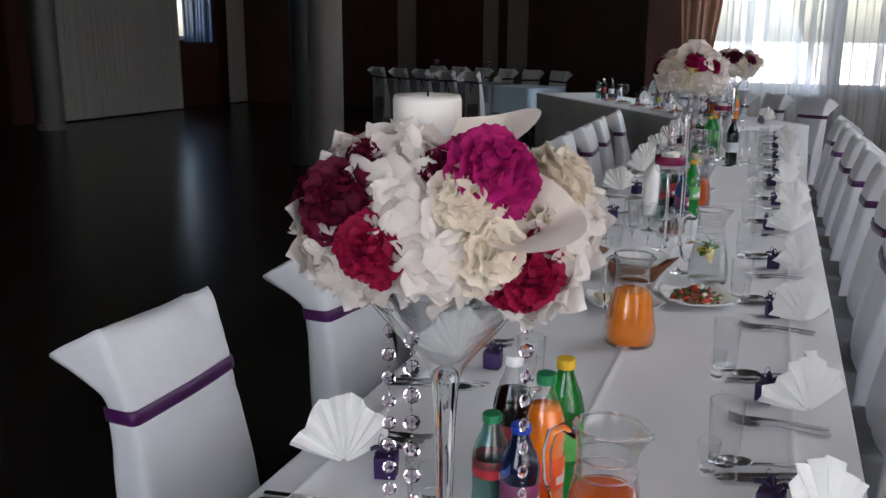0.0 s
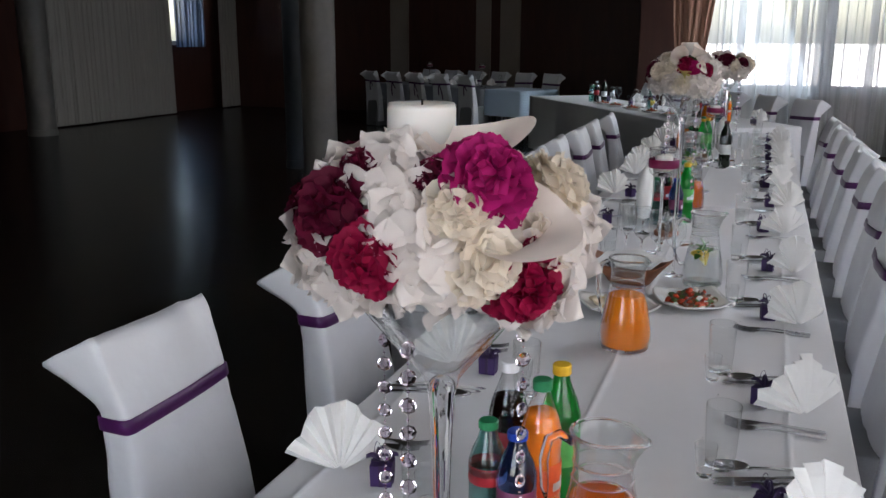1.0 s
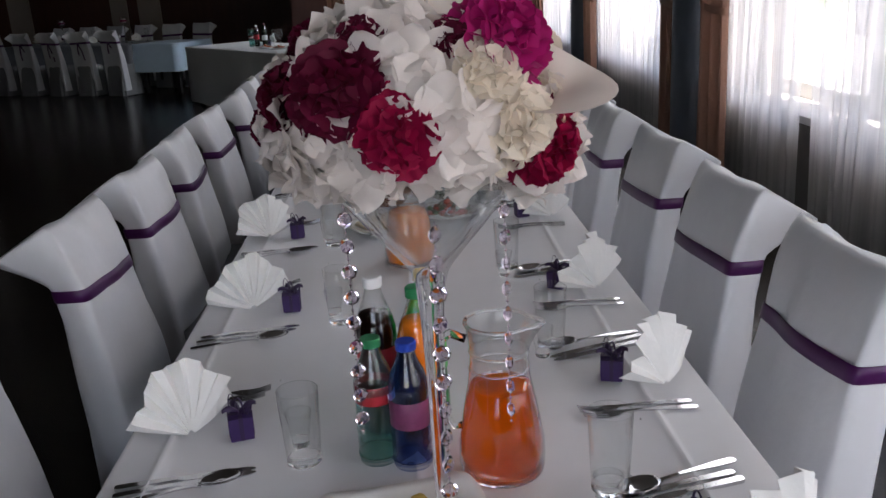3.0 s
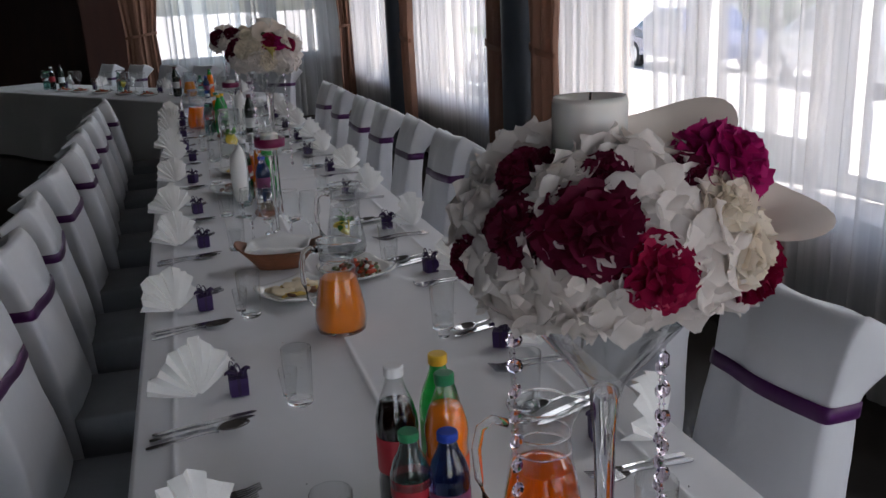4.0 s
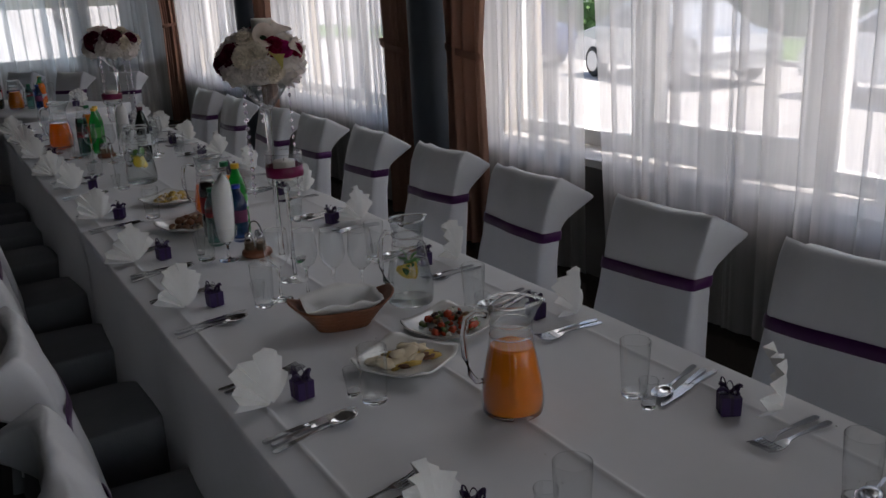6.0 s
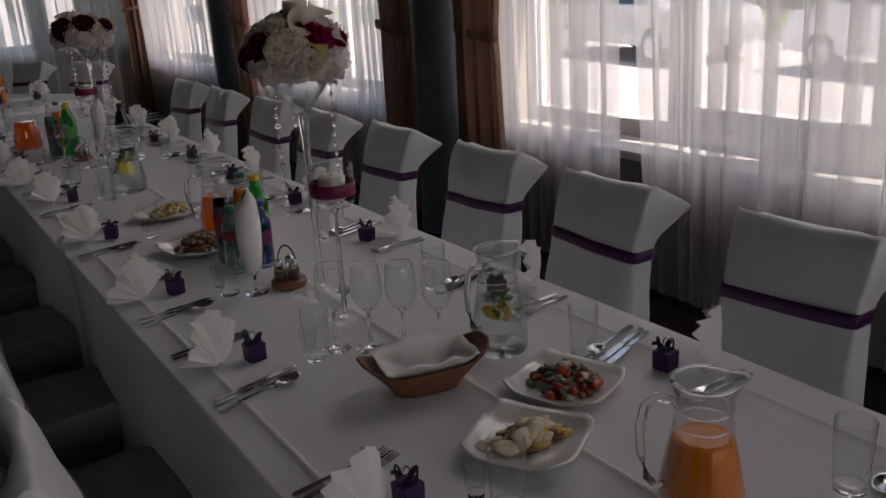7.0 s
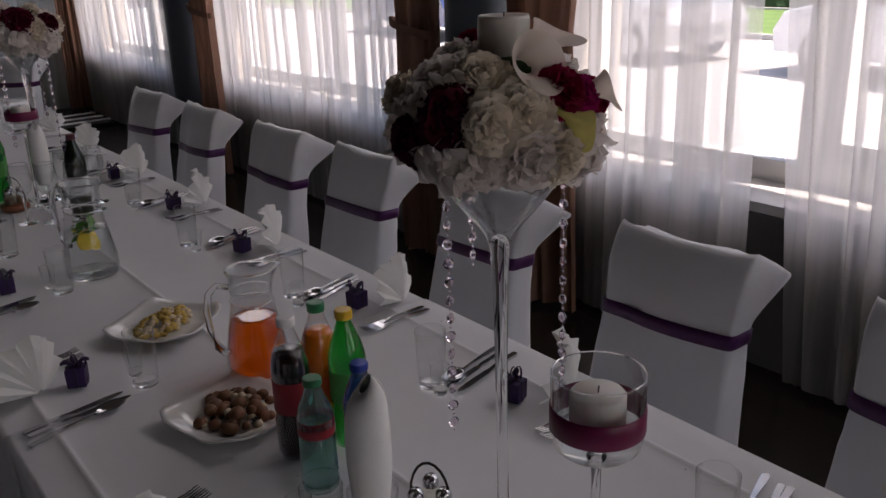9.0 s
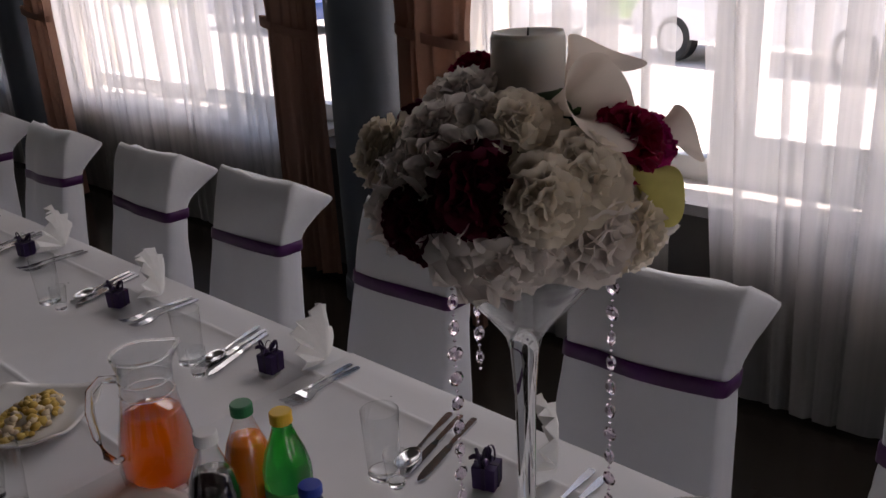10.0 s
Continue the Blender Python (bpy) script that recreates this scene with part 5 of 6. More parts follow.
M_CALLAY = petal_material("yellow-green calla lily", (0.70, 0.64, 0.22), 0.15)
M_LEAF = mat("dark foliage", (0.03, 0.07, 0.02), 0.5, var=0.3, scale=30, island=0.4)


def carnation_bm(r, seed):
    """A ruffled head that looks along +z."""
    rnd = random.Random(seed)
    bm = B()
    bmesh.ops.transform(bm, matrix=pose(0, 0, 0.18 * r), verts=bmesh.ops.create_icosphere(bm, subdivisions=2, radius=0.66 * r)["verts"])
    for ring, (n, tilt, rad, lift) in enumerate(((9, 84, 1.00, -0.06), (9, 66, 0.98, 0.0), (8, 48, 0.95, 0.07), (7, 31, 0.90, 0.12), (6, 15, 0.84, 0.15))):
        for k in range(n):
            a = 360 * k / n + rnd.uniform(-14, 14) + ring * 23
            w, h = rad * r * rnd.uniform(0.95, 1.20), rad * r * rnd.uniform(0.92, 1.06)
            ph, ph2 = rnd.uniform(0, 6), rnd.uniform(0, 6)

            def petal(u, v, w=w, h=h, ph=ph, ph2=ph2):
                c = 2 * u - 1
                s = 0.5 * c * w * (0.22 + 0.98 * v ** 0.8) * (1 - 0.10 * v ** 5)
                edge = v ** 4
                y = h * v * (1 - 0.30 * c * c * v) + edge * 0.025 * h * math.sin(34 * u + ph2)
                z = 0.13 * h * math.sin(2.6 * v) + v * v * 0.075 * h * math.sin(7.5 * u + ph) + edge * 0.035 * h * math.sin(20 * u + ph2) - 0.10 * h * c * c
                return (s, y, z)
            vs = grid(bm, 16, 6, petal)
            bmesh.ops.transform(bm, matrix=pose(0, 0, lift * r, 0, 0, a) @ pose(0, 0, 0, 90 - tilt, 0, 0), verts=vs)
    return bm


def hydrangea_bm(r, seed):
    """A cluster of four-petalled florets over a dome that looks along +z."""
    rnd = random.Random(seed)
    bm = B()
    n = 17
    for k in range(n):
        ct = 1 - 1.05 * (k + 0.5) / n
        st, a = math.sqrt(max(0, 1 - ct * ct)), 2.39996 * k + rnd.uniform(-0.2, 0.2)
        d = Vector((st * math.cos(a), st * math.sin(a), ct))
        q = d.to_track_quat('Z', 'Y').to_matrix().to_4x4()
        base = Matrix.Translation(d * r * rnd.uniform(0.78, 1.02)) @ q @ pose(0, 0, 0, rnd.uniform(-18, 18), rnd.uniform(-18, 18), rnd.uniform(0, 90))
        s = r * rnd.uniform(0.46, 0.62)
        for p in range(4):
            cup = rnd.uniform(0.1, 0.35)
            vs = grid(bm, 6, 6, lambda u, v, s=s, cup=cup: ((u - 0.5) * s * 1.15 * math.sin(math.pi * (0.13 + 0.83 * math.sin(1.57 * v))) ** 0.75, s * math.sin(1.57 * v), s * cup * v * v - s * 0.35 * (u - 0.5) ** 2 + s * 0.05 * math.sin(5 * u + 7 * v + cup * 30)))
            bmesh.ops.transform(bm, matrix=base @ pose(0, 0, 0, 0, 0, 90 * p), verts=vs)
    return bm


def calla_bm(length, r, seed):
    """A rolled funnel that opens along +z, its lip drawn out to one side."""
    bm = B()

    def fn(u, v):
        a = 2 * math.pi * (1.12 * u - 0.06)
        rr = r * (0.10 + 0.34 * v + 0.56 * v ** 3.0)
        tip = math.exp(-((math.cos(a / 2)) ** 2) * 5)
        flare = v ** 4
        rr *= 1 + 0.35 * flare * tip - 0.10 * u
        z = length * v * (0.80 + 0.28 * tip) - flare * r * 0.42 * (0.4 + 0.6 * tip)
        return (rr * math.cos(a), rr * math.sin(a), z)
    grid(bm, 40, 18, fn)
    return bm


FLOWER_MESHES = {}


def flower_mesh(kind, k):
    key = (kind, k % 3)
    if key not in FLOWER_MESHES:
        if kind in ("cream", "red", "magenta", "dark", "ivory"):
            m = {"ivory": M_WHITEPETAL, "cream": M_CREAMPETAL, "red": M_REDPETAL, "magenta": M_MAGPETAL, "dark": M_DARKPETAL}[kind]
            FLOWER_MESHES[key] = from_bm("carnation", carnation_bm(0.0375, k * 7 + 1), m, True)
        elif kind in ("hydrangea", "white"):
            FLOWER_MESHES[key] = from_bm("hydrangea", hydrangea_bm(0.040 if kind == "hydrangea" else 0.042, k * 5 + (2 if kind == "hydrangea" else 31)), M_WHITEPETAL, True)
        else:
            FLOWER_MESHES[key] = from_bm("calla_lily", calla_bm(0.105, 0.031, k), M_CALLA if kind == "calla" else M_CALLAY, True)
    return FLOWER_MESHES[key]


def garland_bm(length, seed):
    """A string of faceted crystals, large and small in turn, that hangs down from the origin."""
    rnd = random.Random(seed)
    bm = B()
    tube(bm, [(0, 0, 0), (0, 0, -length)], 0.0005, 4)
    z = -0.012
    k = 0
    while z > -length:
        r = 0.0080 if k % 2 == 0 else 0.0018
        lathe(bm, [(0, 0.50 * r), (0.55 * r, 0.46 * r), (r, 0), (0.55 * r, -0.46 * r), (0, -0.50 * r)], 8, m=pose(0, 0, z, 0, 0, rnd.uniform(-30, 30)) @ pose(0, 0, 0, 90 if k % 2 == 0 else 0, 0, 0))
        z -= 0.0128
        k += 1
    return bm


GARLANDS = {L: from_bm("bead_garland", garland_bm(L, int(100 * L)), M_CRYSTAL) for L in (0.13, 0.26, 0.36, 0.46)}


def bouquet(flowers, callas, seed, label, middle, wick, candle_at=(0.0, 0.0), strings=((0.07, 0.03, 0.36),), tall=0.07, wide=0.11, deep=0.055, grown=1.1, neck=0.470):
    """A tall cocktail-glass vase with a dome of flowers. Flowers are (kind, x, y, z, size) from the dome's middle, callas
    (kind, mouth, axis, tip, size); gaps are filled."""
    t = thing("flower_vase", label, "flower arrangement", "tall flower vases on the table")
    bm = B()
    lathe(bm, [(0, 0), (0.075, 0.0), (0.076, 0.003), (0.03, 0.007), (0.013, 0.014), (0.0085, 0.03), (0.0076, 0.20), (0.0085, 0.32), (0.0100, neck - 0.07), (0.0112, neck - 0.045), (0.0128, neck - 0.022), (0.0140, neck - 0.010), (0.0125, neck - 0.003), (0.008, neck + 0.001), (0, neck + 0.003)], 32)
    glassy(part("vase_stem", bm, M_STEM, t, smooth=True))
    bm = B()
    lathe(bm, [(0.0148, neck - 0.010), (0.0170, neck), (0.022, neck + 0.008), (0.034, neck + 0.023), (0.052, neck + 0.044), (0.072, neck + 0.070), (0.088, neck + 0.092), (0.087, neck + 0.094),
               (0.0855, neck + 0.092), (0.069, neck + 0.070), (0.048, neck + 0.045), (0.029, neck + 0.024), (0.017, neck + 0.011), (0.008, neck + 0.006), (0, neck + 0.005)], 48)
    glassy(part("vase_bowl", bm, M_THIN, t, smooth=True))
    mid = Vector((0, 0, middle))
    # leafy core
    bm = B()
    rnd = random.Random(seed)
    r = bmesh.ops.create_icosphere(bm, subdivisions=3, radius=0.078)
    for v in r["verts"]:
        v.co *= 1 + 0.12 * noise.noise(v.co * 40)
        v.co.z = v.co.z * (tall / 0.085 if v.co.z > 0 else 0.45) + mid.z + 0.002
    for k in range(60):
        a, e = rnd.uniform(0, 6.28), rnd.uniform(-0.1, 1.0)
        d = Vector((math.cos(a) * math.cos(e), math.sin(a) * math.cos(e), math.sin(e) * tall / 0.09))
        vs = grid(bm, 2, 4, lambda u, v: ((u - 0.5) * 0.022 * math.sin(math.pi * (0.1 + 0.85 * v)), v * 0.05, 0.006 * math.sin(3 * v)))
        bmesh.ops.transform(bm, matrix=Matrix.Translation(mid + d * 0.05) @ d.to_track_quat('Y', 'Z').to_matrix().to_4x4() @ pose(0, 0, 0, rnd.uniform(-40, 40), rnd.uniform(-60, 60), 0), verts=vs)
    part("foliage", bm, M_LEAF, t, "dark foliage", smooth=True)
    placed = []
    names = {"white": "white hydrangea cluster", "cream": "cream carnation", "ivory": "white carnation", "red": "crimson carnation", "magenta": "magenta carnation", "dark": "dark red carnation", "hydrangea": "white hydrangea cluster", "calla": "blush calla lily", "callay": "yellow-green calla lily"}

    def put(kind, p, size, k):
        d = Vector((p.x, p.y, p.z * 1.3 + 0.012)).normalized()
        p = p + d * {"dark": 0.011, "red": 0.012, "magenta": 0.011, "cream": 0.005}.get(kind, -0.002)
        ob = new(flower_mesh(kind, k).name, flower_mesh(kind, k))
        ob.parent = t
        size *= {"dark": 1.0, "red": 0.95, "magenta": 1.0, "cream": 1.0}.get(kind, 1.03)
        ob.matrix_basis = Matrix.Translation(mid + p - d * 0.024 * size) @ d.to_track_quat('Z', 'Y').to_matrix().to_4x4() @ pose(0, 0, 0, rnd.uniform(-10, 10), rnd.uniform(-10, 10), rnd.uniform(0, 360)) @ Matrix.Scale(size, 4)
        ob["label"] = names[kind]
        placed.append((Vector((p.x, p.y, p.z * wide / tall)).normalized(), size))
    for k, (kind, x, y, z, size) in enumerate(flowers):
        put(kind, Vector((x, y, z)) * grown, size * grown, k)
    for k, (kind, mouth, axis, tip, size) in enumerate(callas):
        za = Vector(axis).normalized()
        xa = -(Vector(tip) - za * Vector(tip).dot(za)).normalized()
        m = Matrix((xa, za.cross(xa), za)).transposed().to_4x4()
        ob = new("calla_lily", flower_mesh(kind, k))
        ob.parent = t
        size *= grown
        ob.matrix_basis = Matrix.Translation(mid + Vector(mouth) * grown - za * 0.088 * size) @ m @ Matrix.Scale(size, 4)
        ob["label"] = names[kind]
        placed.append((Vector((mouth[0], mouth[1], mouth[2] * wide / tall)).normalized(), size))
    # fill the rest of the dome evenly
    n = 44
    for k in range(n):
        ct = 1 - 1.36 * (k + 0.5) / n
        st, a = math.sqrt(1 - ct * ct), 2.39996 * k + seed
        d = Vector((st * math.cos(a), st * math.sin(a), ct))
        if d.z > 0.86 or any((d - q).length < 0.26 + 0.22 * s for q, s in placed):
            continue
        kind = rnd.choice(("hydrangea", "white", "hydrangea", "cream", "white") if d.z > -0.1 else ("hydrangea", "white", "white"))
        put(kind, Vector((d.x * wide, d.y * wide, d.z * (tall if d.z > 0 else deep))) * grown * rnd.uniform(0.92, 1.10), rnd.uniform(0.80, 1.10) * grown, k)
    bm = B()
    lathe(bm, [(0, middle + 0.02), (0.031, middle + 0.02), (0.031, wick - 0.005), (0.0295, wick), (0.027, wick - 0.002), (0.012, wick - 0.006), (0, wick - 0.007)], 36, m=pose(candle_at[0], candle_at[1], 0), squash=lambda a, r, z: r * (1 + 0.02 * math.sin(3 * a + 20 * z)))
    c = part("candle", bm, M_WAX, t, "white pillar candle", smooth=True)
    bm = B()
    tube(bm, [(candle_at[0], candle_at[1], wick - 0.008), (candle_at[0] + 0.001, candle_at[1], wick + 0.003)], 0.001, 6)
    part("wick", bm, M_WIRE, c)
    for k, (gx, gy, length) in enumerate(strings):
        ob = new("bead_garland", GARLANDS[length])
        ob.parent = t
        ob.matrix_basis = pose(gx, gy, neck + 0.082 - 0.008 * (k % 2), 0, 0, 31 * k)
        ob.visible_shadow = False
    return t


VASEL = "tall cocktail-glass vase with a dome of carnations, callas and a candle"
A_FLOWERS = [("magenta", 0.061, -0.070, 0.052, 1.12), ("red", -0.019, -0.109, -0.006, 1.0), ("red", 0.088, -0.063, -0.027, 1.05), ("dark", -0.058, -0.088, 0.022, 1.2), ("dark", -0.038, -0.074, 0.050, 0.65),
             ("dark", 0.022, -0.075, 0.047, 0.60), ("hydrangea", -0.012, -0.078, 0.052, 1.00), ("hydrangea", 0.001, -0.105, 0.022, 0.95), ("cream", 0.046, -0.092, 0.028, 0.98), ("cream", 0.066, -0.089, -0.007, 1.05),
             ("hydrangea", 0.023, -0.107, -0.014, 0.95), ("white", -0.049, -0.095, -0.022, 1.00), ("white", 0.102, -0.030, -0.034, 1.05), ("cream", 0.100, -0.045, -0.008, 0.85)]
A_WEST = [("dark", -0.092, -0.052, 0.014, 0.95), ("white", -0.066, -0.068, 0.046, 0.75), ("dark", -0.074, -0.020, 0.047, 0.75), ("white", -0.100, -0.048, -0.022, 0.95), ("hydrangea", -0.076, -0.084, -0.014, 1.0), ("dark", -0.112, -0.010, -0.012, 0.6)]
A_CALLAS = [("calla", (0.034, -0.040, 0.082), (0.20, -0.22, 1.0), (0.9, 0.3, 0.0), 1.28), ("calla", (0.084, -0.074, 0.032), (0.36, -0.58, 0.70), (0.65, -0.40, -0.35), 1.38)]
bouquet(A_FLOWERS + A_WEST, A_CALLAS, 2, VASEL, 0.605, 0.715, (-0.018, -0.006), ((-0.075, 0.032, 0.26), (0.004, -0.095, 0.46), (0.073, 0.028, 0.26)), 0.060, 0.108, 0.04, neck=0.452).matrix_basis = at(-0.375, 1.163)
B_FLOWERS = [("ivory", -0.033, 0.035, 0.076, 1.1), ("ivory", -0.080, 0.022, 0.056, 1.05), ("cream", -0.065, -0.045, 0.060, 1.05), ("hydrangea", -0.075, -0.025, 0.060, 0.80), ("dark", -0.101, -0.039, 0.022, 1.10),
             ("dark", -0.112, 0.007, -0.003, 0.95), ("white", -0.103, -0.008, 0.034, 0.80), ("red", 0.006, -0.092, 0.042, 0.95), ("cream", -0.050, -0.093, 0.029, 1.10), ("ivory", -0.043, -0.102, -0.015, 1.25),
             ("ivory", -0.086, -0.071, -0.014, 1.1), ("white", -0.102, -0.042, -0.015, 1.00), ("white", -0.104, 0.041, -0.009, 0.80), ("hydrangea", -0.103, 0.031, 0.025, 0.80), ("cream", -0.008, -0.108, -0.022, 1.00), ("cream", -0.086, -0.086, 0.022, 0.95)]
B_EAST = [("magenta", 0.034, -0.090, 0.034, 0.75), ("red", 0.072, -0.070, 0.026, 0.8), ("dark", 0.0, 0.10, 0.03, 1.0), ("red", 0.01, 0.05, 0.075, 0.8)]
B_CALLAS = [("calla", (-0.016, -0.088, 0.078), (-0.20, -0.80, 0.25), (-0.2, -0.2, -0.9), 1.0), ("calla", (0.050, -0.040, 0.098), (0.6, -0.27, 0.65), (0.64, -0.77, 0.1), 0.85), ("callay", (0.020, -0.114, 0.004), (0.72, -0.30, -0.55), (0.3, -0.5, -0.8), 0.62),
            ("calla", (0.066, -0.106, 0.040), (0.85, -0.5, 0.1), (0.8, -0.5, -0.3), 0.65)]
bouquet(B_FLOWERS + B_EAST, B_CALLAS, 6, VASEL, 0.640, 0.766, (0.008, -0.003), ((-0.056, 0.036, 0.36), (0.002, 0.057, 0.13), (0.055, -0.059, 0.36)), 0.092, 0.108, 0.10, neck=0.492).matrix_basis = at(-0.398, 3.873)
C_FLOWERS = [("dark", -0.100, -0.055, 0.022, 1.35), ("dark", -0.020, -0.100, 0.034, 1.40), ("dark", 0.070, -0.085, 0.022, 0.95), ("white", -0.063, -0.090, 0.000, 1.10), ("cream", 0.030, -0.105, 0.010, 1.10), ("white", -0.020, -0.110, -0.015, 1.05)]
bouquet(C_FLOWERS, [("calla", (-0.07, 0.0, 0.075), (-0.6, -0.3, 0.7), (-0.8, 0.2, 0.0), 0.8)], 9, VASEL, 0.61, 0.685, (0.0, 0.01), ((-0.07, 0.04, 0.36), (-0.02, -0.078, 0.26), (0.07, -0.04, 0.36), (0.06, 0.05, 0.26)), 0.075, 0.118, grown=1.22).matrix_basis = at(-0.345, 6.50)


# ---- head table: what stands on it ----
def on_head(u, v, turn=0.0):
    p = Vector((*HC, 0)) + hd * u + hn * v
    return at(p.x, p.y, turn, TZ + 0.008)


rh = random.Random(21)
copy_thing(oj, on_head(0.75, 0.40, 40))
for p, u, v in ((cola, 0.98, 0.42), (lime, 0.55, 0.5), (fanta, 0.48, 0.45), (teal, 0.60, 0.42), (blue, 0.45, 0.38), (wb, 0.92, 0.36),
                (teal, 3.55, 0.35), (teal, 3.62, 0.42), (blue, 3.48, 0.40), (cola, 3.40, 0.36), (wb, 3.3, 0.42), (teal, 2.2, 0.5)):
    copy_thing(p, on_head(u, v, rh.uniform(0, 360)))
bx, wg = bpy.data.objects["favour_box"], bpy.data.objects["wine_glass"]
np_ = bpy.data.objects["fan_napkin"]
for k in range(6):
    u = 0.30 + 0.66 * k
    copy_thing(bx, on_head(u, 0.62, rh.uniform(0, 90)))
    copy_thing(np_, on_head(u + 0.08, 0.74, rh.uniform(0, 360)))
    copy_thing(wg, on_head(u + 0.2, 0.55, 0))
    copy_thing(wg, on_head(u + 0.28, 0.5, 0))
    copy_thing(bpy.data.objects["drinking_glass"], on_head(u - 0.12, 0.55, 0))
sp = bpy.data.objects["serving_plate"]
ys = bpy.data.objects["mixed_salad"]
for k, u in enumerate((1.35, 1.75, 2.25, 2.7, 3.05)):
    copy_thing(sp, on_head(u, 0.30, rh.uniform(0, 90)))
    m = on_head(u, 0.30, rh.uniform(0, 90))
    m.translation.z += 0.009
    copy_thing(ys, m)
copy_thing(jw, on_head(2.0, 0.42, 30))
# candles, glasses and napkins on the side table in the hall
for u in (1.3, 2.6):
    copy_thing(cg, on_side(u, 0.42))
for k in range(5):
    for v in (0.25, 0.62):
        copy_thing(wg, on_side(1.05 + 0.55 * k, v))
        copy_thing(bpy.data.objects["fan_napkin.001"], on_side(1.25 + 0.55 * k, v, rh.uniform(0, 360)))


# ---- hall: pale strips, far pieces ----
for x0, x1 in ((-7.92, -7.50), (-5.96, -5.64), (-5.43, -5.0)):
    slab("wall_strip", (x0, 18.35, 0.0), (x1, 18.397, 3.2), M_STRIP, "pale vertical strip on the panelled wall", category="trim")


# ---- outdoors ----
M_PAVE = mat("pale concrete paving", (0.44, 0.42, 0.40), 0.9, var=0.15, scale=0.6, bump=0.1, bump_scale=12)
M_GRASS = mat("summer grass", (0.10, 0.17, 0.045), 0.9, var=0.3, scale=1.2, bump=0.4, bump_scale=40)
M_HEDGE = mat("hedge leaves", (0.06, 0.11, 0.035), 0.8, var=0.4, scale=5, island=0.5)
M_RENDERED = mat("pale rendered facade", (0.66, 0.64, 0.60), 0.9, var=0.08, scale=0.5)
M_ROOFTILE = mat("grey roof", (0.16, 0.12, 0.11), 0.8, var=0.2, scale=1)
M_DARKGLASS = mat("dark window glass", (0.03, 0.035, 0.04), 0.08, var=0.1)
M_CARW = mat("white car paint", (0.72, 0.72, 0.72), 0.2, var=0.03, coat=0.8)
M_CARS = mat("silver car paint", (0.42, 0.43, 0.44), 0.25, metal=0.4, var=0.03, coat=0.8)
M_CARB = mat("dark blue car paint", (0.02, 0.04, 0.12), 0.2, var=0.05, coat=0.8)
M_TYRE = mat("tyre rubber", (0.02, 0.02, 0.02), 0.8, var=0.1)
M_BARK = mat("bark", (0.09, 0.065, 0.045), 0.9, var=0.3, scale=8, bump=0.4, bump_scale=30, stretch=(4, 4, 1))

GZ = -0.25
bm = B()
q = [bm.verts.new(p) for p in ((-900, -900, GZ - 0.02), (900, -900, GZ - 0.02), (900, 900, GZ - 0.02), (-900, 900, GZ - 0.02))]
bm.faces.new(q)
tagged(part("ground", bm, M_PAVE), "pale paved ground outside the hall", "ground", kind="structure")
slab("lawn", (14.0, -40, GZ - 0.015), (19.5, 60, GZ + 0.03), M_GRASS, "strip of lawn beyond the car park", category="lawn")
for lo, hi in (((13.85, -40, GZ - 0.01), (14.0, 60, GZ + 0.08)), ((19.5, -40, GZ - 0.01), (19.65, 60, GZ + 0.08))):
    slab("kerb", lo, hi, M_PAVE, "concrete kerb of the lawn", category="kerb", bevel=0.01)


def car(paint, label):
    t = thing("parked_car", label, "car", "parked cars outside")
    side = [(-2.05, 0.30), (-2.1, 0.62), (-1.95, 0.86), (-1.35, 0.96), (-0.75, 1.38), (0.55, 1.42), (1.35, 0.98), (1.95, 0.84), (2.12, 0.6), (2.08, 0.30)]
    bm = B()
    rings = []
    for y, k in ((-0.85, 0.0), (-0.80, 1.0), (0.80, 1.0), (0.85, 0.0)):
        ring = []
        for x, z in side:
            inset = 0.14 * max(0, (z - 0.9)) / 0.5 * (1 if y > 0 else -1)
            ring.append(bm.verts.new((x * (0.985 if not k else 1), y - inset, z if k else z * 0.97 + 0.01)))
        rings.append(ring)
    n = len(side)
    for a, b in zip(rings, rings[1:]):
        for i in range(n):
            bm.faces.new((a[i], b[i], b[(i + 1) % n], a[(i + 1) % n]))
    bm.faces.new(rings[0])
    bm.faces.new(list(reversed(rings[-1])))
    part("body", bm, paint, t)
    for s in (-1, 1):
        for pts in (((-1.18, 0.98), (-0.70, 1.32), (-0.12, 1.35), (-0.12, 0.98)), ((-0.04, 0.98), (-0.04, 1.35), (0.50, 1.36), (1.12, 0.99))):
            bm = B()
            lo = [bm.verts.new((x, s * (0.853 - 0.14 * max(0, z - 0.9) / 0.5), z)) for x, z in pts]
            hi = [bm.verts.new((v.co.x, v.co.y - s * 0.01, v.co.z)) for v in lo]
            bm.faces.new(lo)
            bm.faces.new(list(reversed(hi)))
            for i in range(4):
                bm.faces.new((lo[i], hi[i], hi[(i + 1) % 4], lo[(i + 1) % 4]))
            part("side_window", bm, M_DARKGLASS, t)
    for x in (-1.3, 1.32):
        for s in (-1, 1):
            bm = B()
            lathe(bm, [(0, -0.1), (0.28, -0.1), (0.31, -0.07), (0.31, 0.07), (0.28, 0.1), (0, 0.1)], 24, m=pose(x, s * 0.76, 0.31, 90, 0, 0))
            w = part("wheel", bm, M_TYRE, t)
            bm = B()
            lathe(bm, [(0, 0), (0.19, 0.0), (0.2, 0.01), (0, 0.02)], 20, m=pose(x, s * 0.865, 0.31, -90 * s, 0, 0))
            part("rim", bm, M_CARS, w)
    return t


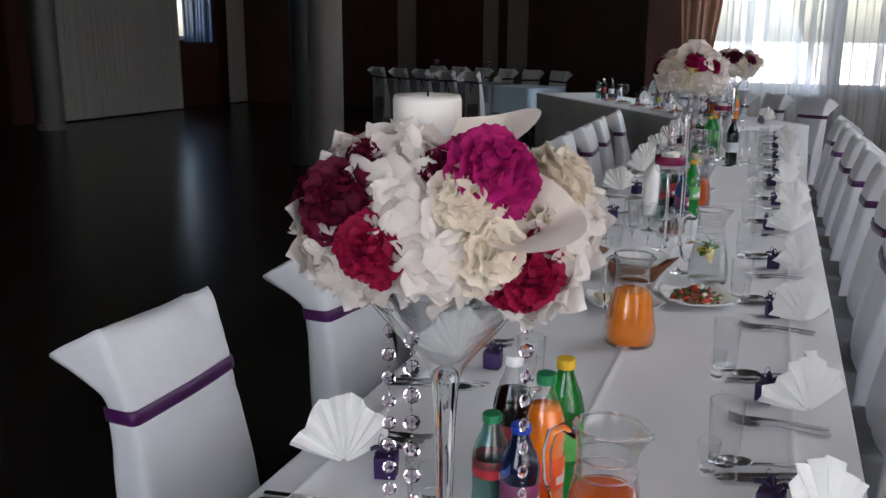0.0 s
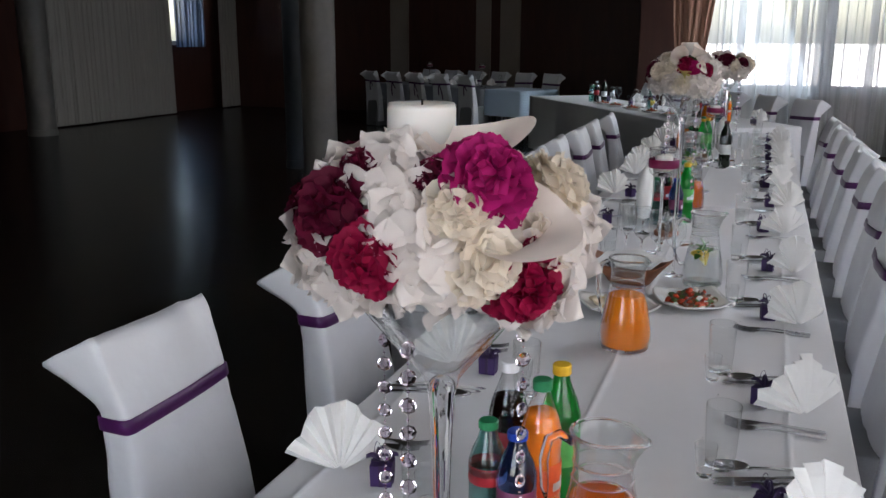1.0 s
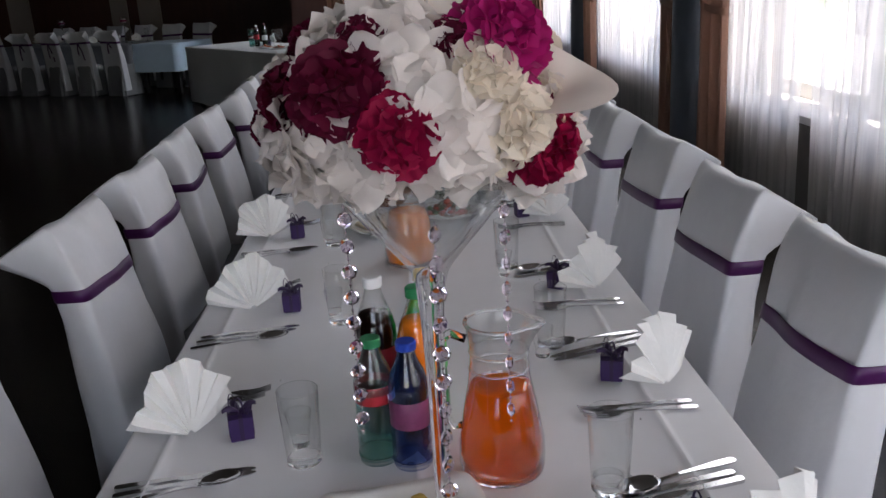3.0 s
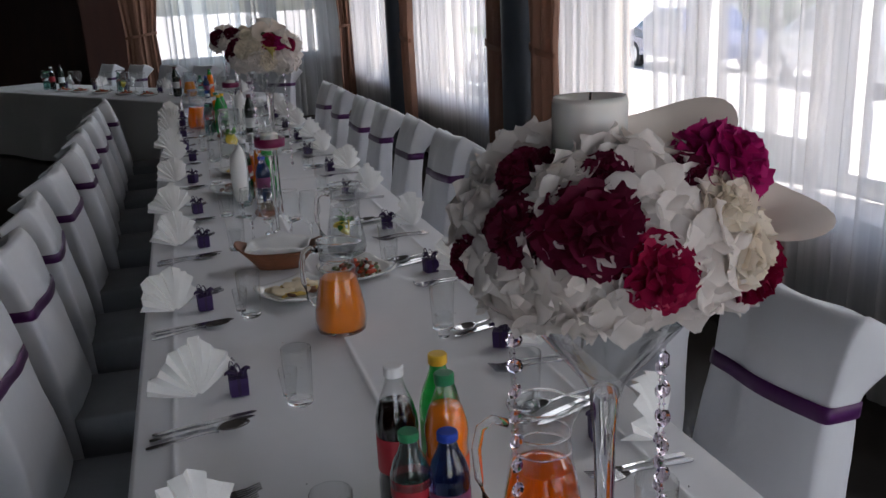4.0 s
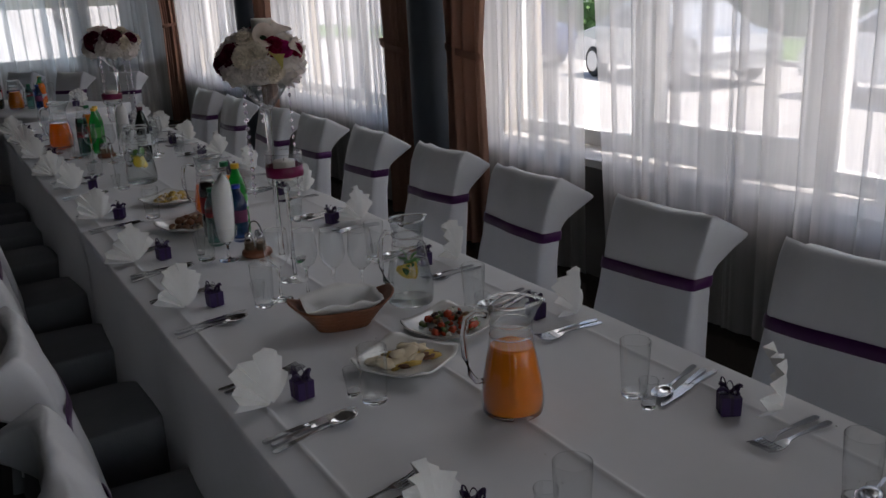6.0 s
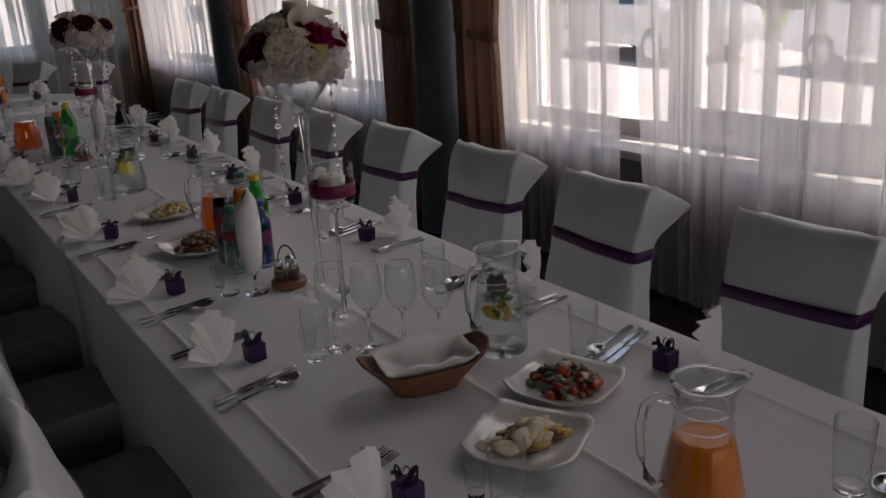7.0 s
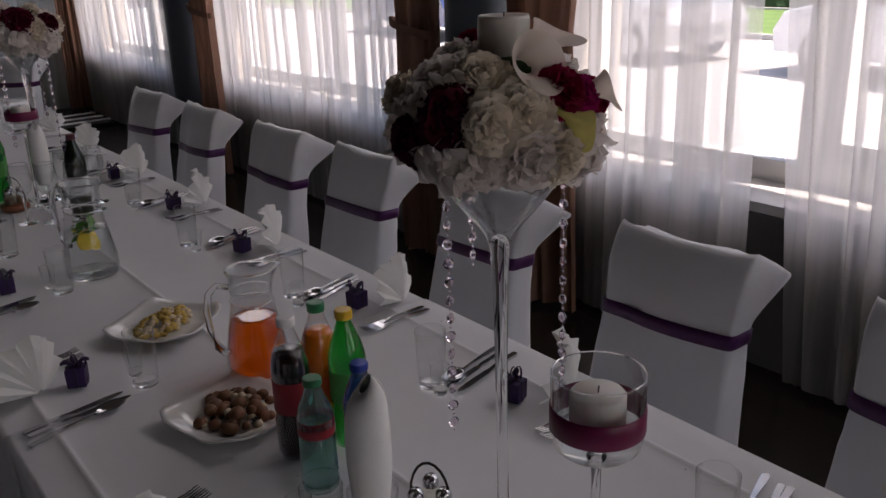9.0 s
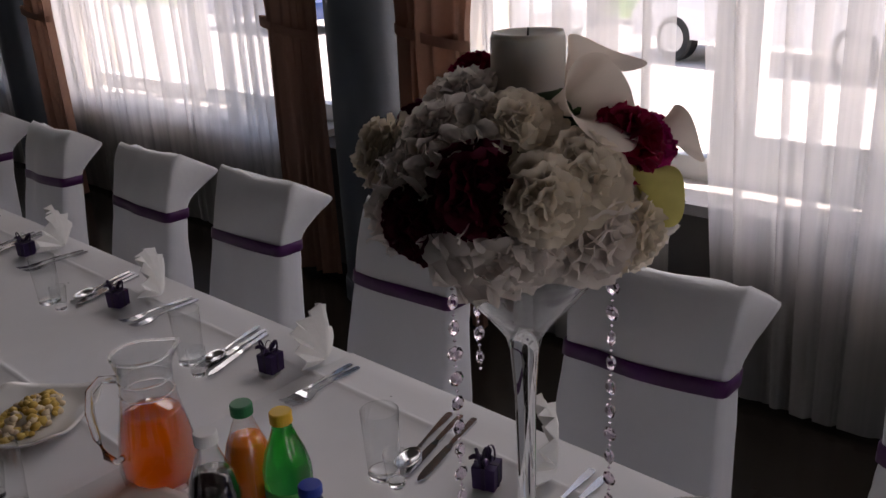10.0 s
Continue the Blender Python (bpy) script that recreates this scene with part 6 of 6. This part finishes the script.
c1 = car(M_CARW, "white parked car outside the window")
c1.matrix_basis = pose(10.6, 7.9, GZ, 0, 0, 78)
c2 = car(M_CARS, "silver parked car outside the window")
c2.matrix_basis = pose(10.8, 13.4, GZ, 0, 0, 80)
copy_thing(c1, pose(11.0, 3.0, GZ, 0, 0, 100))
copy_thing(c2, pose(-3.4, 20.5, GZ, 0, 0, 8))
c3 = car(M_CARB, "dark blue parked car outside the window")
c3.matrix_basis = pose(11, 19.2, GZ, 0, 0, 84)
copy_thing(c1, pose(4.4, 20.3, GZ, 0, 0, 4))


def hedge(lo, hi, n, seed, label):
    """A clipped hedge of many small leaves over a dark core."""
    rnd = random.Random(seed)
    bm = B()
    box(bm, [a + 0.12 for a in lo[:2]] + [lo[2]], [a - 0.12 for a in hi], 0.05)
    for _ in range(n):
        p = Vector([rnd.uniform(a, b) for a, b in zip(lo, hi)])
        k = rnd.randrange(3)
        if k == 0:
            p.z = hi[2] + rnd.uniform(-0.12, 0.08)
        elif k == 1:
            p.x = lo[0] + rnd.uniform(-0.08, 0.12)
        else:
            p.y = (lo[1] if rnd.random() < 0.5 else hi[1]) + rnd.uniform(-0.1, 0.1)
        s = rnd.uniform(0.08, 0.2)
        vs = [bm.verts.new(c) for c in ((-s, 0, 0), (0, -s * 0.6, 0.02), (s, 0, 0), (0, s * 0.6, 0.02))]
        bm.faces.new(vs)
        bmesh.ops.transform(bm, matrix=pose(*p, rnd.uniform(-70, 70), rnd.uniform(-70, 70), rnd.uniform(0, 360)), verts=vs)
    ob = part("hedge", bm, M_HEDGE)
    return tagged(ob, label, "hedge")


hedge((19.9, -12, GZ), (21.0, 30, 0.95), 2600, 4, "green hedge beyond the lawn")


def tree(x, y, h, seed):
    rnd = random.Random(seed)
    t = thing("tree", "leafy broad-crowned tree on the lawn", "tree", "trees outside", m=pose(x, y, GZ))
    bm = B()
    tube(bm, [(0, 0, 0), (0.05, 0.02, h * 0.3), (0.0, 0.1, h * 0.6), (0.1, 0.05, h * 0.85)], [0.17, 0.13, 0.09, 0.03], 10)
    for k in range(7):
        a, z = k * 0.9 + rnd.uniform(0, 0.5), h * rnd.uniform(0.32, 0.6)
        r = rnd.uniform(0.9, 1.7)
        tube(bm, [(0, 0, z), (0.5 * r * math.cos(a), 0.5 * r * math.sin(a), z + 0.5), (r * math.cos(a), r * math.sin(a), z + 1.1)], [0.06, 0.04, 0.015], 6)
    part("trunk", bm, M_BARK, t, smooth=True)
    bm = B()
    centres = [(rnd.gauss(0, 1.1), rnd.gauss(0, 1.1), h * rnd.uniform(0.45, 1.0), rnd.uniform(0.5, 0.95)) for _ in range(16)]
    for cx, cy, cz, cr in centres:
        for _ in range(110):
            d = Vector((rnd.gauss(0, 1), rnd.gauss(0, 1), rnd.gauss(0, 0.8)))
            p = Vector((cx, cy, cz)) + d.normalized() * cr * rnd.uniform(0.5, 1.0)
            s = rnd.uniform(0.06, 0.14)
            vs = [bm.verts.new(c) for c in ((-s, 0, 0), (0, -s * 0.55, 0.02), (s, 0, 0), (0, s * 0.55, 0.02))]
            bm.faces.new(vs)
            bmesh.ops.transform(bm, matrix=pose(*p, rnd.uniform(-80, 80), rnd.uniform(-80, 80), rnd.uniform(0, 360)), verts=vs)
    part("crown", bm, M_HEDGE, t)
    return t


tree(16.4, 8.5, 5.5, 1)
tree(16.6, 19.0, 6.0, 2)
tree(-4.5, 28.5, 5.0, 3)


def house(x0, y0, x1, y1, h, face, n, label):
    """A plain two-storey house whose windows look along `face` ('x' or 'y') towards the hall."""
    t = thing("house", label, "house", "houses outside")
    bm = B()
    box(bm, (x0, y0, GZ), (x1, y1, h))
    part("house_wall", bm, M_RENDERED, t)
    bm = B()
    box(bm, (x0 - 0.4, y0 - 0.4, h), (x1 + 0.4, y1 + 0.4, h + 0.35), 0.05)
    part("roof", bm, M_ROOFTILE, t)
    for k in range(n):
        for z in (0.8, 3.6):
            if z + 1.5 > h:
                continue
            bm = B()
            if face == 'x':
                c = y0 + (y1 - y0) * (k + 0.5) / n
                box(bm, (x0 - 0.03, c - 0.65, z), (x0 + 0.04, c + 0.65, z + 1.4))
            else:
                c = x0 + (x1 - x0) * (k + 0.5) / n
                box(bm, (c - 0.65, y0 - 0.03, z), (c + 0.65, y0 + 0.04, z + 1.4))
            part("house_window", bm, M_DARKGLASS, t)
    return t


house(26, -10, 34, 14, 6.2, 'x', 8, "pale two-storey house across the lawn")
house(27, 20, 35, 42, 5.6, 'x', 7, "pale two-storey house farther along")
